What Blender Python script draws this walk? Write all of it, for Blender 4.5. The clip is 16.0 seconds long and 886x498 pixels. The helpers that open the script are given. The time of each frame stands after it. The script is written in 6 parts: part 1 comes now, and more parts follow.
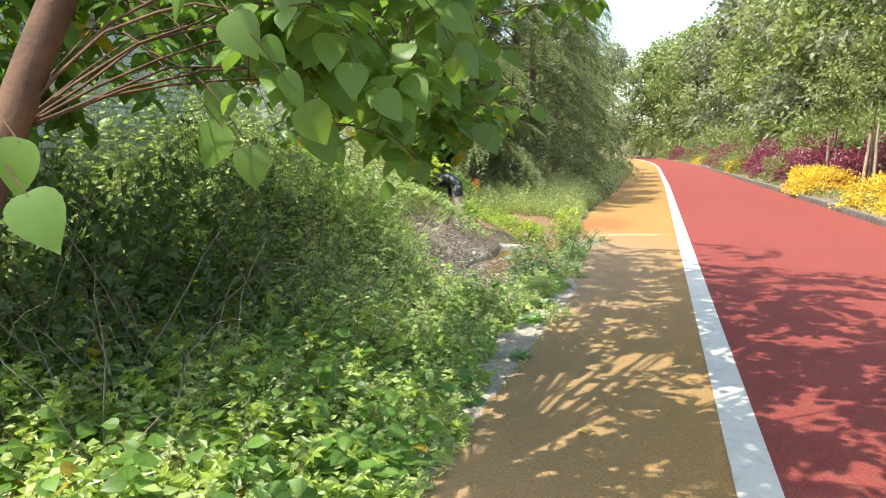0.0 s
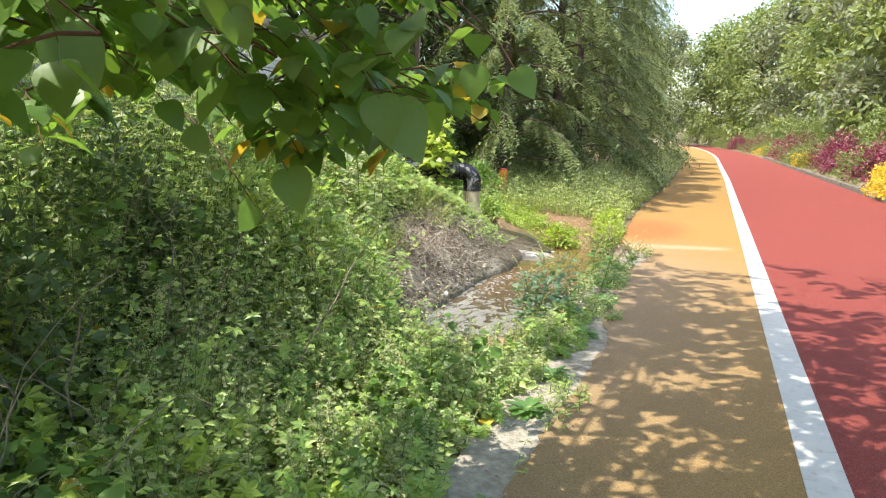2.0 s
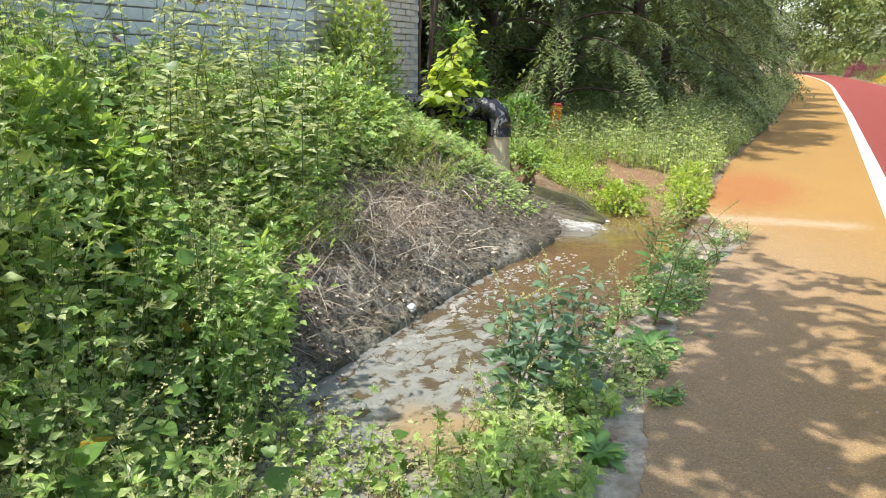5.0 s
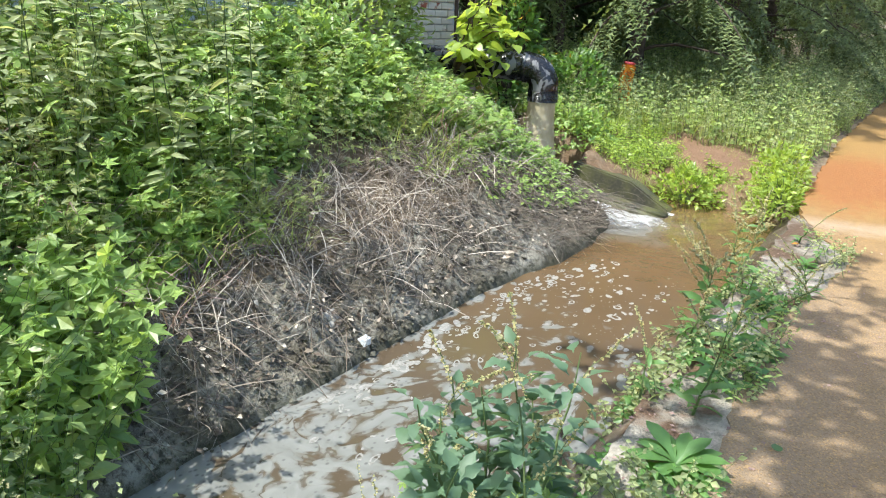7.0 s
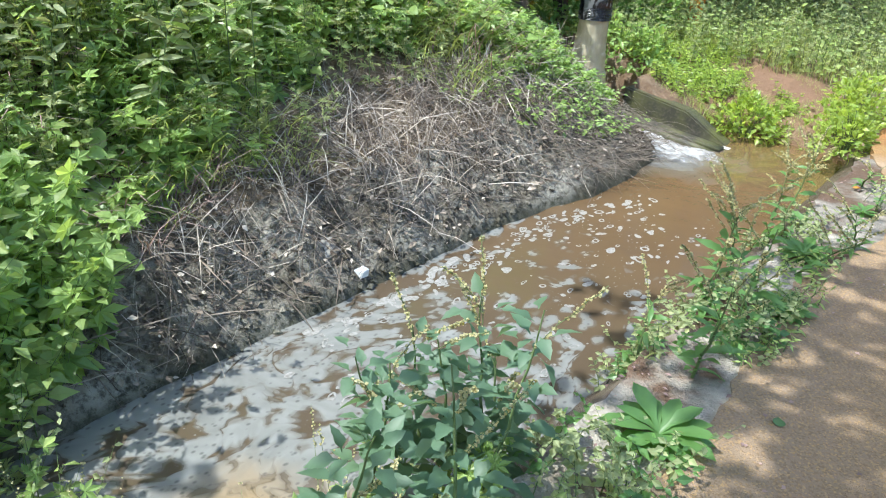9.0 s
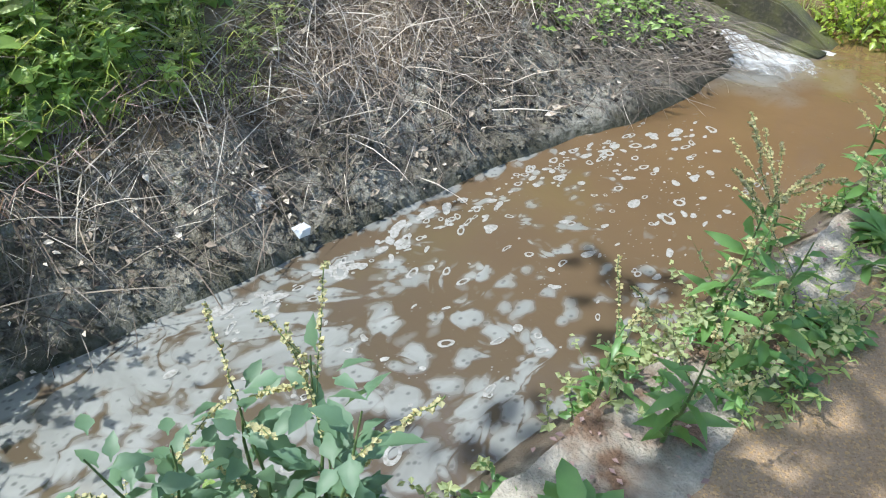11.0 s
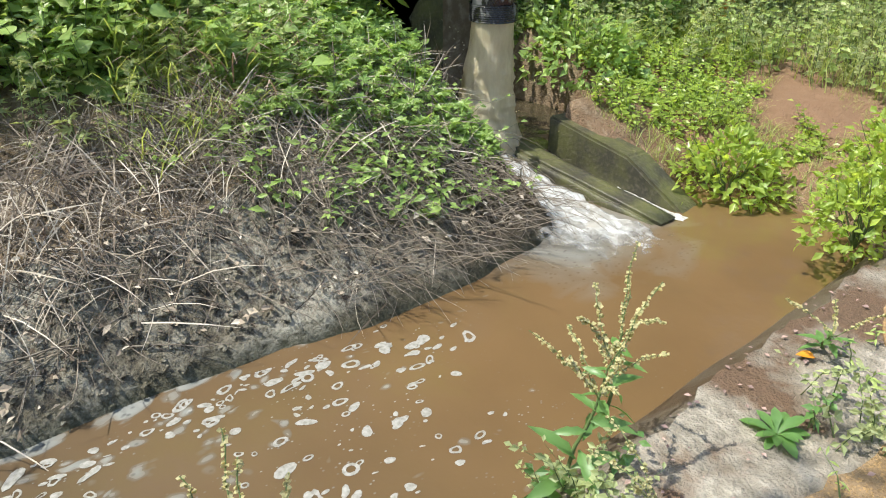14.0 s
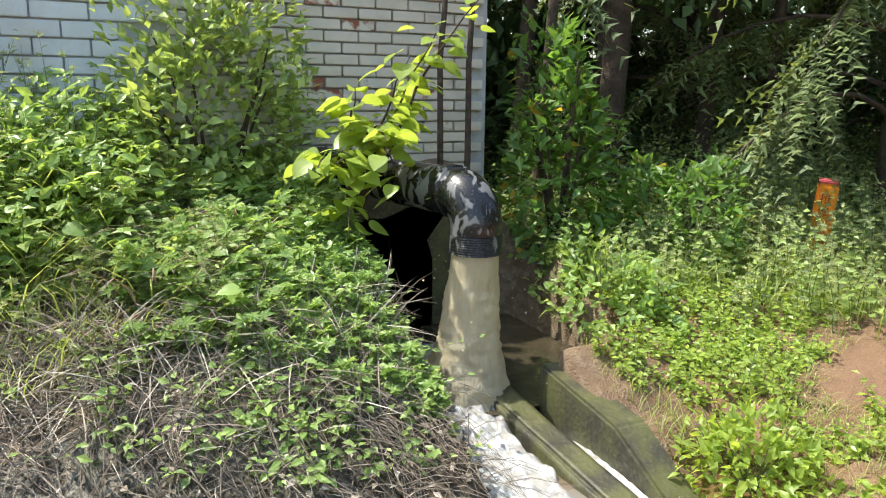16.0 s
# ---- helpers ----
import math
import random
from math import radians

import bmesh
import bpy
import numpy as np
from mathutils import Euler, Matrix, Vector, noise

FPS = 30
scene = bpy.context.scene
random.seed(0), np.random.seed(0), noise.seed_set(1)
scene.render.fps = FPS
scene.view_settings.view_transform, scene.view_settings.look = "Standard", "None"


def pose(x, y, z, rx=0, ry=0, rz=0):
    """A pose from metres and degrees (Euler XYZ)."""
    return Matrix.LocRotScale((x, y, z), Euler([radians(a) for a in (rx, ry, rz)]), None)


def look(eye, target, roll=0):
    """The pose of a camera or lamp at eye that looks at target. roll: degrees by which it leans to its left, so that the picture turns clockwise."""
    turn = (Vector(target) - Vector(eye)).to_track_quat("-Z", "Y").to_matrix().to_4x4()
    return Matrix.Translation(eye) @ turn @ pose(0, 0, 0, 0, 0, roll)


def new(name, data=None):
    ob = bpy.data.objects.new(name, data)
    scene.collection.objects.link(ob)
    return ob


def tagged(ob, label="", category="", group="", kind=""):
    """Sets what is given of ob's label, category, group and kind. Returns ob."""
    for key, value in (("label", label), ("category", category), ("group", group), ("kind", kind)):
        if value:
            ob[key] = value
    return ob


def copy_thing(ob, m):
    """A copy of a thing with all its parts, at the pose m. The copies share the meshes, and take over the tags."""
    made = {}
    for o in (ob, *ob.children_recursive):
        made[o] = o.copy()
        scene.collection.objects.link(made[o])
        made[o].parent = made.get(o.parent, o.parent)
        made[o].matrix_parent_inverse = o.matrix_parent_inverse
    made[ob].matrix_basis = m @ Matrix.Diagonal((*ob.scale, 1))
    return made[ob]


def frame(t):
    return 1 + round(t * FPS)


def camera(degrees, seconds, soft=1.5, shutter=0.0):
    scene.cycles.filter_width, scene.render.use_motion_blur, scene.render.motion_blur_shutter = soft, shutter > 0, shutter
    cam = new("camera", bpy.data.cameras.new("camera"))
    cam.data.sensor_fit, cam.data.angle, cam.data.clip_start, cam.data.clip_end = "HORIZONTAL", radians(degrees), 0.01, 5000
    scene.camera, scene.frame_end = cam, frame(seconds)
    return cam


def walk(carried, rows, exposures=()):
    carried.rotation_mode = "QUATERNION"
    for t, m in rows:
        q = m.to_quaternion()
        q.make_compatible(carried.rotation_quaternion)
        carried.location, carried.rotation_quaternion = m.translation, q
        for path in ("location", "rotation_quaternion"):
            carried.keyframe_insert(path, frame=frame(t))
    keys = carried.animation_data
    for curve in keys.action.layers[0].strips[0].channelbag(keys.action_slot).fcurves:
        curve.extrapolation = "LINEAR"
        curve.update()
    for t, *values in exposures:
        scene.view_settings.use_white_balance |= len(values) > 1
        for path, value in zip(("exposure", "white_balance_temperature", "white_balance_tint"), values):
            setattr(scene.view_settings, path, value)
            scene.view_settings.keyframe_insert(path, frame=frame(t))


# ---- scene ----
cam = camera(61.9, 16.0, soft=1.1)
PATH = [
    (0, (0.018, 0.042, 1.53), (-0.505, 1.954, 1.265), -0.4),
    (0.5, (-0.026, 0.739, 1.528), (-0.585, 2.641, 1.261), 0.0),
    (1, (-0.05, 1.353, 1.544), (-0.64, 3.243, 1.264), 0.8),
    (1.5, (-0.019, 1.961, 1.568), (-0.64, 3.839, 1.271), 1.1),
    (2, (-0.085, 2.529, 1.597), (-0.726, 4.396, 1.279), 1.4),
    (2.5, (-0.072, 3.08, 1.583), (-0.725, 4.937, 1.23), 1.9),
    (3, (-0.133, 3.617, 1.574), (-0.806, 5.457, 1.171), 2.4),
    (3.5, (-0.202, 4.17, 1.581), (-0.923, 5.982, 1.136), 2.2),
    (4, (-0.216, 4.71, 1.581), (-0.987, 6.495, 1.117), 1.4),
    (4.5, (-0.262, 5.185, 1.559), (-1.068, 6.951, 1.08), 0.8),
    (5, (-0.279, 5.664, 1.54), (-1.119, 7.408, 1.036), 1.0),
    (5.2, (-0.283, 5.856, 1.559), (-1.142, 7.586, 1.039), 1.2),
    (7.3, (-0.449, 7.398, 1.513), (-1.491, 8.973, 0.851), 2.7),
    (7.5, (-0.456, 7.463, 1.513), (-1.515, 9.016, 0.83), 2.8),
    (8, (-0.439, 7.552, 1.518), (-1.517, 9.06, 0.77), 3.6),
    (8.5, (-0.386, 7.589, 1.508), (-1.479, 9.06, 0.709), 3.8),
    (9, (-0.302, 7.666, 1.501), (-1.413, 9.099, 0.655), 3.3),
    (9.2, (-0.295, 7.741, 1.486), (-1.417, 9.147, 0.614), 2.8),
    (11.3, (-0.413, 8.833, 1.502), (-1.602, 9.942, 0.336), 1.1),
    (11.5, (-0.406, 8.904, 1.503), (-1.586, 10.027, 0.344), 0.7),
    (12, (-0.343, 9.18, 1.473), (-1.5, 10.389, 0.377), 0.1),
    (12.5, (-0.307, 9.495, 1.471), (-1.451, 10.782, 0.454), 0.2),
    (13, (-0.362, 9.867, 1.471), (-1.541, 11.161, 0.504), 0.3),
    (13.5, (-0.321, 10.215, 1.444), (-1.579, 11.452, 0.5), 0.2),
    (14, (-0.231, 10.537, 1.465), (-1.58, 11.693, 0.547), -0.1),
    (14.5, (-0.258, 10.899, 1.475), (-1.685, 12.01, 0.621), 0.0),
    (15, (-0.214, 11.224, 1.478), (-1.738, 12.288, 0.742), 0.2),
    (15.5, (-0.103, 11.516, 1.504), (-1.748, 12.501, 0.936), 0.4),
    (16, (-0.14, 11.794, 1.498), (-1.879, 12.69, 1.078), 0.6),
]
EXPO = ((0.0, 1.58, 6700, 6), (3.0, 1.55, 6700, 6), (5.0, 1.32, 6500, 6), (7.5, 1.38, 5900, 5), (9.0, 1.34, 5700, 5), (12.0, 1.14, 5800, 5), (13.5, 1.12, 6300, 4), (14.7, 1.12, 6400, 5), (16.0, 1.38, 6400, 6))
walk(cam, [(t, look(eye, target, roll)) for t, eye, target, roll in PATH], exposures=EXPO)

# ---- world and sun ----
SUN_ELEV, SUN_AZ = 62.0, 234.0          # degrees; azimuth of the sun's place, counter-clockwise from +x
world = bpy.data.worlds.new("sky")
scene.world = world
world.use_nodes = True
wn = world.node_tree
sky = wn.nodes.new("ShaderNodeTexSky")
sky.sky_type, sky.sun_disc = "NISHITA", False
sky.sun_elevation, sky.sun_rotation = radians(SUN_ELEV), radians(90 - SUN_AZ)
sky.dust_density, sky.air_density = 2.6, 1.2
wn.nodes["Background"].inputs[1].default_value = 0.15
wn.links.new(sky.outputs[0], wn.nodes["Background"].inputs[0])
sun = new("sun", bpy.data.lights.new("sun", "SUN"))
sun.data.energy, sun.data.angle, sun.data.color = 3.1, radians(0.53), (1.0, 0.94, 0.84)
sd = Vector((math.cos(radians(SUN_AZ)) * math.cos(radians(SUN_ELEV)), math.sin(radians(SUN_AZ)) * math.cos(radians(SUN_ELEV)), math.sin(radians(SUN_ELEV))))
sun.matrix_world = look(sd * 60, (0, 0, 0))

# ---- node helpers ----
class Nodes:
    """A short hand for building one node material."""
    def __init__(self, name):
        self.mat = bpy.data.materials.new(name)
        self.mat.use_nodes = True
        self.t = self.mat.node_tree
        self.t.nodes.clear()
        self.out = self.t.nodes.new("ShaderNodeOutputMaterial")

    def n(self, kind, **ins):
        node = self.t.nodes.new("ShaderNode" + kind)
        for k, v in ins.items():
            key = int(k[1:]) if k[0] == "i" and k[1:].isdigit() else k.replace("_", " ")
            self.put(node.inputs[key], v)
        return node

    def put(self, socket, v):
        if hasattr(v, "is_output"):
            self.t.links.new(v, socket)
        elif isinstance(v, tuple) and len(v) == 3 and socket.type == "RGBA":
            socket.default_value = (*v, 1)
        else:
            socket.default_value = v

    def pos(self):
        return self.n("NewGeometry").outputs["Position"]

    def obj(self):
        return self.n("TexCoord").outputs["Object"]

    def noise(self, vec, scale, detail=4, rough=0.55, distort=0.0):
        return self.n("TexNoise", Vector=vec, Scale=scale, Detail=detail, Roughness=rough, Distortion=distort).outputs[0]

    def ramp(self, fac, *stops):
        node = self.n("ValToRGB", Fac=fac)
        el = node.color_ramp.elements
        while len(el) < len(stops):
            el.new(0.5)
        for e, (p, c) in zip(el, stops):
            e.position = p
            e.color = (*c, 1) if isinstance(c, tuple) else (c, c, c, 1)
        return node.outputs[0]

    def math(self, op, a, b=0.0, c=0.0):
        node = self.t.nodes.new("ShaderNodeMath")
        node.operation = op
        for i, v in enumerate((a, b, c)):
            self.put(node.inputs[i], v)
        return node.outputs[0]

    def mix(self, fac, a, b, blend="MIX"):
        node = self.t.nodes.new("ShaderNodeMix")
        node.data_type, node.blend_type = "RGBA", blend
        self.put(node.inputs[0], fac)
        self.put(node.inputs[6], a)
        self.put(node.inputs[7], b)
        return node.outputs[2]

    def scaled(self, vec, s):
        return self.n("Mapping", Vector=vec, Scale=s).outputs[0]

    def bump(self, height, strength=0.4, dist=0.01):
        return self.n("Bump", Height=height, Strength=strength, Distance=dist).outputs[0]

    def surface(self, colour, rough=0.7, normal=None, metal=0.0, spec=0.4, translucent=0.0, coat=0.0, glow=False):
        p = self.n("BsdfPrincipled", Base_Color=colour, Roughness=rough, Metallic=metal, Coat_Weight=coat)
        p.inputs["Specular IOR Level"].default_value = spec
        if normal is not None:
            self.put(p.inputs["Normal"], normal)
        shader = p.outputs[0]
        if translucent:
            tr = self.n("BsdfTranslucent", Color=self.mix(1.0, colour, (1.75, 1.6, 0.95), "MULTIPLY") if glow else colour)
            shader = self.n("MixShader", Fac=translucent, i1=shader, i2=tr.outputs[0]).outputs[0]
        self.t.links.new(shader, self.out.inputs[0])
        return self.mat


def leaf_mat(name, dark, light, translucent=0.4, rough=0.45, old=None):
    dark, light = [(c[0] * 1.28, c[1] * 1.06, c[2] * 1.5 + 0.008) for c in (dark, light)]
    m = Nodes(name)
    rnd = m.n("NewGeometry").outputs["Random Per Island"]
    col = m.ramp(rnd, (0.0, dark), (0.75, light), (1.0, tuple(min(1, c * 1.35) for c in light)))
    if old:
        col = m.mix(m.ramp(rnd, (0.955, 0.0), (0.965, 1.0)), col, old)
    patch = m.noise(m.pos(), 1.7, 2)
    col = m.mix(m.ramp(patch, (0.35, 0.0), (0.7, 0.55)), col, tuple(c * 0.72 for c in light), "MIX")
    fine = m.noise(m.pos(), 60.0, 2)
    col = m.mix(m.math("MULTIPLY", fine, 0.35), col, tuple(c * 1.3 for c in light))
    return m.surface(col, rough, m.bump(fine, 0.3, 0.002), spec=0.55, translucent=translucent, glow=True)


def plain_mat(name, a, b, scale=8.0, rough=0.8, bump=0.5, dist=0.01, spec=0.3, fine=60.0):
    m = Nodes(name)
    p = m.pos()
    n1, n2 = m.noise(p, scale, 5), m.noise(p, fine, 4)
    col = m.mix(m.ramp(n1, (0.35, 0.0), (0.65, 1.0)), a, b)
    col = m.mix(m.math("MULTIPLY", n2, 0.5), col, tuple(0.6 * c for c in a))
    h = m.math("ADD", n1, m.math("MULTIPLY", n2, 0.6))
    return m.surface(col, rough, m.bump(h, bump, dist), spec=spec)


# ---- materials ----
LEAF_TREE = leaf_mat("mulberry_leaf", (0.055, 0.14, 0.018), (0.105, 0.23, 0.028), 0.5, 0.42, (0.5, 0.3, 0.03))
LEAF_VINE = leaf_mat("vine_leaf", (0.085, 0.19, 0.035), (0.23, 0.39, 0.075), 0.45, 0.4)
LEAF_WEED = leaf_mat("weed_leaf", (0.10, 0.20, 0.04), (0.27, 0.41, 0.09), 0.4, 0.42)
LEAF_GREY = leaf_mat("mugwort_leaf", (0.13, 0.21, 0.065), (0.28, 0.38, 0.13), 0.4, 0.6)
LEAF_BRIGHT = leaf_mat("bright_leaf", (0.13, 0.25, 0.025), (0.25, 0.39, 0.05), 0.5, 0.36)
LEAF_SEED = leaf_mat("seed_spike", (0.2, 0.26, 0.08), (0.38, 0.42, 0.16), 0.3, 0.7)
LEAF_GOOSE = leaf_mat("goosefoot_leaf", (0.045, 0.115, 0.045), (0.11, 0.215, 0.085), 0.4, 0.5)
LEAF_DOCK = leaf_mat("dock_leaf", (0.045, 0.13, 0.03), (0.11, 0.25, 0.045), 0.4, 0.4)
GRASS = leaf_mat("grass_blade", (0.11, 0.21, 0.035), (0.25, 0.35, 0.075), 0.4, 0.5)
NEEDLE = leaf_mat("cedar_needle", (0.03, 0.07, 0.016), (0.13, 0.20, 0.045), 0.35, 0.6)
LEAF_FAR = leaf_mat("far_leaf", (0.065, 0.125, 0.025), (0.15, 0.225, 0.055), 0.4, 0.55)
LEAF_FAR2 = leaf_mat("far_leaf_grey", (0.075, 0.125, 0.05), (0.155, 0.21, 0.09), 0.4, 0.55)
LEAF_GOLD = leaf_mat("golden_leaf", (0.26, 0.27, 0.015), (0.50, 0.45, 0.03), 0.4, 0.45)
LEAF_PURPLE = leaf_mat("purple_leaf", (0.07, 0.015, 0.025), (0.17, 0.04, 0.055), 0.3, 0.4)
# darkened leaf green: the shade of wood and thicket is put into the colour
LEAF_SHADE_TINT = leaf_mat("shade_tinted_leaf", (0.03, 0.07, 0.018), (0.07, 0.14, 0.03), 0.4, 0.5)
DRY = leaf_mat("dry_straw", (0.065, 0.05, 0.033), (0.27, 0.225, 0.14), 0.15, 0.8)


def straw_mat():
    """Dead stalks, each of its own shade between rotten brown and bleached tan."""
    m = Nodes("dead_straw")
    rnd = m.n("NewGeometry").outputs["Random Per Island"]
    col = m.ramp(rnd, (0.0, (0.06, 0.046, 0.036)), (0.3, (0.16, 0.125, 0.098)), (0.65, (0.34, 0.28, 0.22)), (1.0, (0.64, 0.57, 0.48)))
    fine = m.noise(m.pos(), 80.0, 3)
    col = m.mix(m.math("MULTIPLY", fine, 0.22), col, (0.10, 0.08, 0.06))
    return m.surface(col, 0.8, m.bump(fine, 0.3, 0.002), spec=0.25)


STRAW_MAT = straw_mat()
TWIG = plain_mat("dead_twig", (0.13, 0.105, 0.083), (0.34, 0.29, 0.235), 30, 0.85)
BARK = plain_mat("bark", (0.06, 0.045, 0.034), (0.12, 0.088, 0.065), 14, 0.9, 0.8, 0.02)
BARK_RED = plain_mat("mulberry_bark", (0.085, 0.05, 0.034), (0.16, 0.09, 0.058), 10, 0.8, 0.6, 0.01)
STEM = plain_mat("green_stem", (0.10, 0.16, 0.05), (0.16, 0.2, 0.08), 30, 0.6)
CONCRETE = plain_mat("concrete", (0.30, 0.28, 0.25), (0.44, 0.42, 0.38), 5, 0.9, 0.7, 0.012)
KERB = plain_mat("kerb_concrete", (0.14, 0.13, 0.11), (0.25, 0.23, 0.2), 4, 0.9, 0.7, 0.01)
STAKE = plain_mat("stake_wood", (0.3, 0.25, 0.18), (0.42, 0.36, 0.27), 20, 0.85)
PAPER = plain_mat("litter_paper", (0.72, 0.72, 0.72), (0.82, 0.82, 0.8), 20, 0.7)
# near-black, so the darkness inside the culvert is painted on its lining
BLACK_HOLE = plain_mat("dark_hole_lining", (0.05, 0.045, 0.04), (0.1, 0.085, 0.07), 8, 0.7)


def soil_mat():
    m = Nodes("soil")
    p = m.pos()
    n1, n2, n3 = m.noise(p, 1.2, 4), m.noise(p, 14, 5, 0.65), m.noise(p, 90, 3)
    col = m.mix(m.ramp(n1, (0.35, 0.0), (0.65, 1.0)), (0.13, 0.095, 0.06), (0.20, 0.15, 0.10))
    col = m.mix(m.ramp(n2, (0.45, 0.0), (0.7, 0.8)), col, (0.30, 0.24, 0.17))
    # reddish bare earth beside the inlet
    v = m.n("VectorMath", i0=p, i1=(-2.5, 15.2, 0.1))
    v.operation = "DISTANCE"
    near = m.n("MapRange", Value=m.math("ADD", v.outputs["Value"], n2), From_Min=1.2, From_Max=2.1, To_Min=0.85, To_Max=0.0).outputs[0]
    col = m.mix(near, col, (0.2, 0.118, 0.072))
    h = m.math("ADD", n2, m.math("MULTIPLY", n3, 0.5))
    return m.surface(col, 0.95, m.bump(h, 0.9, 0.03), spec=0.2)


SOIL = soil_mat()


def bank_mat():
    """Rough old concrete and earth, damp and algae-green at the foot."""
    m = Nodes("bank_concrete")
    p = m.pos()
    n1, n2, n3 = m.noise(p, 3, 5, 0.65), m.noise(p, 22, 6, 0.7), m.noise(p, 110, 3)
    col = m.mix(m.ramp(n1, (0.4, 0.0), (0.62, 1.0)), (0.15, 0.13, 0.095), (0.40, 0.375, 0.315))
    # hollows of the n2 bump are coloured dark, as shaded crevices
    col = m.mix(m.ramp(n2, (0.38, 0.9), (0.52, 0.0)), col, (0.06, 0.05, 0.04))
    # the nose of the bank is bare dark earth
    along = m.math("ADD", m.n("SeparateXYZ", Vector=p).outputs[1], n1)
    earth = m.n("MapRange", Value=along, From_Min=12.5, From_Max=13.4, To_Min=0.0, To_Max=0.8).outputs[0]
    col = m.mix(earth, col, m.mix(n2, (0.035, 0.027, 0.019), (0.12, 0.09, 0.06)))
    z = m.n("SeparateXYZ", Vector=p).outputs[2]
    wet = m.n("MapRange", Value=m.math("ADD", z, m.math("MULTIPLY", n2, 0.12)), From_Min=-0.2, From_Max=-0.1, To_Min=0.8, To_Max=0.0).outputs[0]
    col = m.mix(wet, col, (0.055, 0.06, 0.035))
    rough = m.n("MapRange", Value=wet, To_Min=0.95, To_Max=0.5).outputs[0]
    h = m.math("ADD", n2, m.math("ADD", m.math("MULTIPLY", n3, 0.4), n1))
    return m.surface(col, rough, m.bump(h, 1.0, 0.03), spec=0.25)


BANK = bank_mat()


def moss_mat():
    m = Nodes("mossy_concrete")
    p = m.pos()
    n1, n2 = m.noise(p, 5, 5, 0.6), m.noise(p, 45, 4)
    col = m.mix(m.ramp(n1, (0.38, 0.0), (0.58, 1.0)), (0.045, 0.042, 0.03), (0.09, 0.09, 0.036))
    col = m.mix(m.ramp(n2, (0.5, 0.0), (0.75, 0.6)), col, (0.14, 0.125, 0.09))
    return m.surface(col, 0.5, m.bump(m.math("ADD", n1, n2), 0.6, 0.01), spec=0.4)


MOSS = moss_mat()


def track_mat(name, base, deep, dirt, stains):
    """Coloured coarse asphalt with grit, dust and a few stains of their own shape."""
    m = Nodes(name)
    p = m.pos()
    n1, n2 = m.noise(p, 0.7, 5, 0.6), m.noise(p, 9, 5, 0.6)
    grit = m.n("TexVoronoi", Vector=p, Scale=210.0).outputs["Distance"]
    fine = m.noise(p, 130, 3, 0.75)
    col = m.mix(m.ramp(n1, (0.3, 0.0), (0.7, 1.0)), base, deep)
    col = m.mix(m.ramp(fine, (0.38, 0.6), (0.6, 0.0)), col, tuple(c * 0.5 for c in deep))
    col = m.mix(m.ramp(fine, (0.62, 0.0), (0.75, 0.4)), col, tuple(min(1, c * 1.5 + 0.03) for c in base))
    xyz = m.n("SeparateXYZ", Vector=p).outputs
    if stains:
        # earth washed over the edge towards the ditch, heaviest opposite the pool
        dist = m.n("MapRange", Value=m.math("ADD", xyz[0], m.math("MULTIPLY", n2, 0.9)), From_Min=-0.3, From_Max=1.2, To_Min=0.92, To_Max=0.3).outputs[0]
        far = m.n("MapRange", Value=xyz[1], From_Min=11.5, From_Max=14.5, To_Min=1.0, To_Max=0.15).outputs[0]
        grey = m.n("MapRange", Value=m.math("ADD", xyz[1], n2), From_Min=6.5, From_Max=9.0, To_Min=0.0, To_Max=1.0).outputs[0]
        col = m.mix(m.math("MULTIPLY", dist, far), col, m.mix(grey, dirt, (0.27, 0.20, 0.138)))
        el = m.n("VectorMath", i0=m.scaled(p, (1.0, 0.42, 0.0)), i1=(-0.85, 6.55, 0.0))
        el.operation = "DISTANCE"
        red = m.n("MapRange", Value=m.math("ADD", el.outputs["Value"], m.math("MULTIPLY", n2, 0.9)), From_Min=0.85, From_Max=1.25, To_Min=0.9, To_Max=0.0).outputs[0]
        col = m.mix(red, col, (0.27, 0.10, 0.035))
        # pale silt streak across the lane
        line = m.math("ABSOLUTE", m.math("SUBTRACT", xyz[1], m.math("ADD", 13.72, m.math("MULTIPLY", xyz[0], 0.22))))
        streak = m.n("MapRange", Value=m.math("ADD", line, m.math("MULTIPLY", n2, 0.42)), From_Min=0.12, From_Max=0.5, To_Min=0.65, To_Max=0.0).outputs[0]
        ends = m.n("MapRange", Value=xyz[0], From_Min=0.2, From_Max=0.5, To_Min=1.0, To_Max=0.0).outputs[0]
        col = m.mix(m.math("MULTIPLY", streak, ends), col, (0.46, 0.38, 0.3))
    else:
        col = m.mix(m.math("MULTIPLY", m.ramp(n2, (0.5, 0.0), (0.8, 0.5)), 0.6), col, dirt)
    stone = m.n("TexVoronoi", Vector=p, Scale=150.0).outputs["Color"]
    col = m.mix(m.math("MULTIPLY", m.ramp(m.n("SeparateXYZ", Vector=stone).outputs[0], (0.55, 0.0), (0.9, 1.0)), 0.4), col, tuple(c * 0.45 for c in deep))
    col = m.mix(m.math("MULTIPLY", m.ramp(m.n("SeparateXYZ", Vector=stone).outputs[1], (0.7, 0.0), (0.95, 1.0)), 0.35), col, tuple(min(1, c * 1.5 + 0.05) for c in base))
    h = m.math("ADD", m.math("MULTIPLY", grit, -0.8), fine)
    return m.surface(col, 0.85, m.bump(h, 0.8, 0.005), spec=0.3)


YELLOW = track_mat("yellow_asphalt", (0.35, 0.20, 0.05), (0.31, 0.172, 0.045), (0.29, 0.20, 0.11), True)
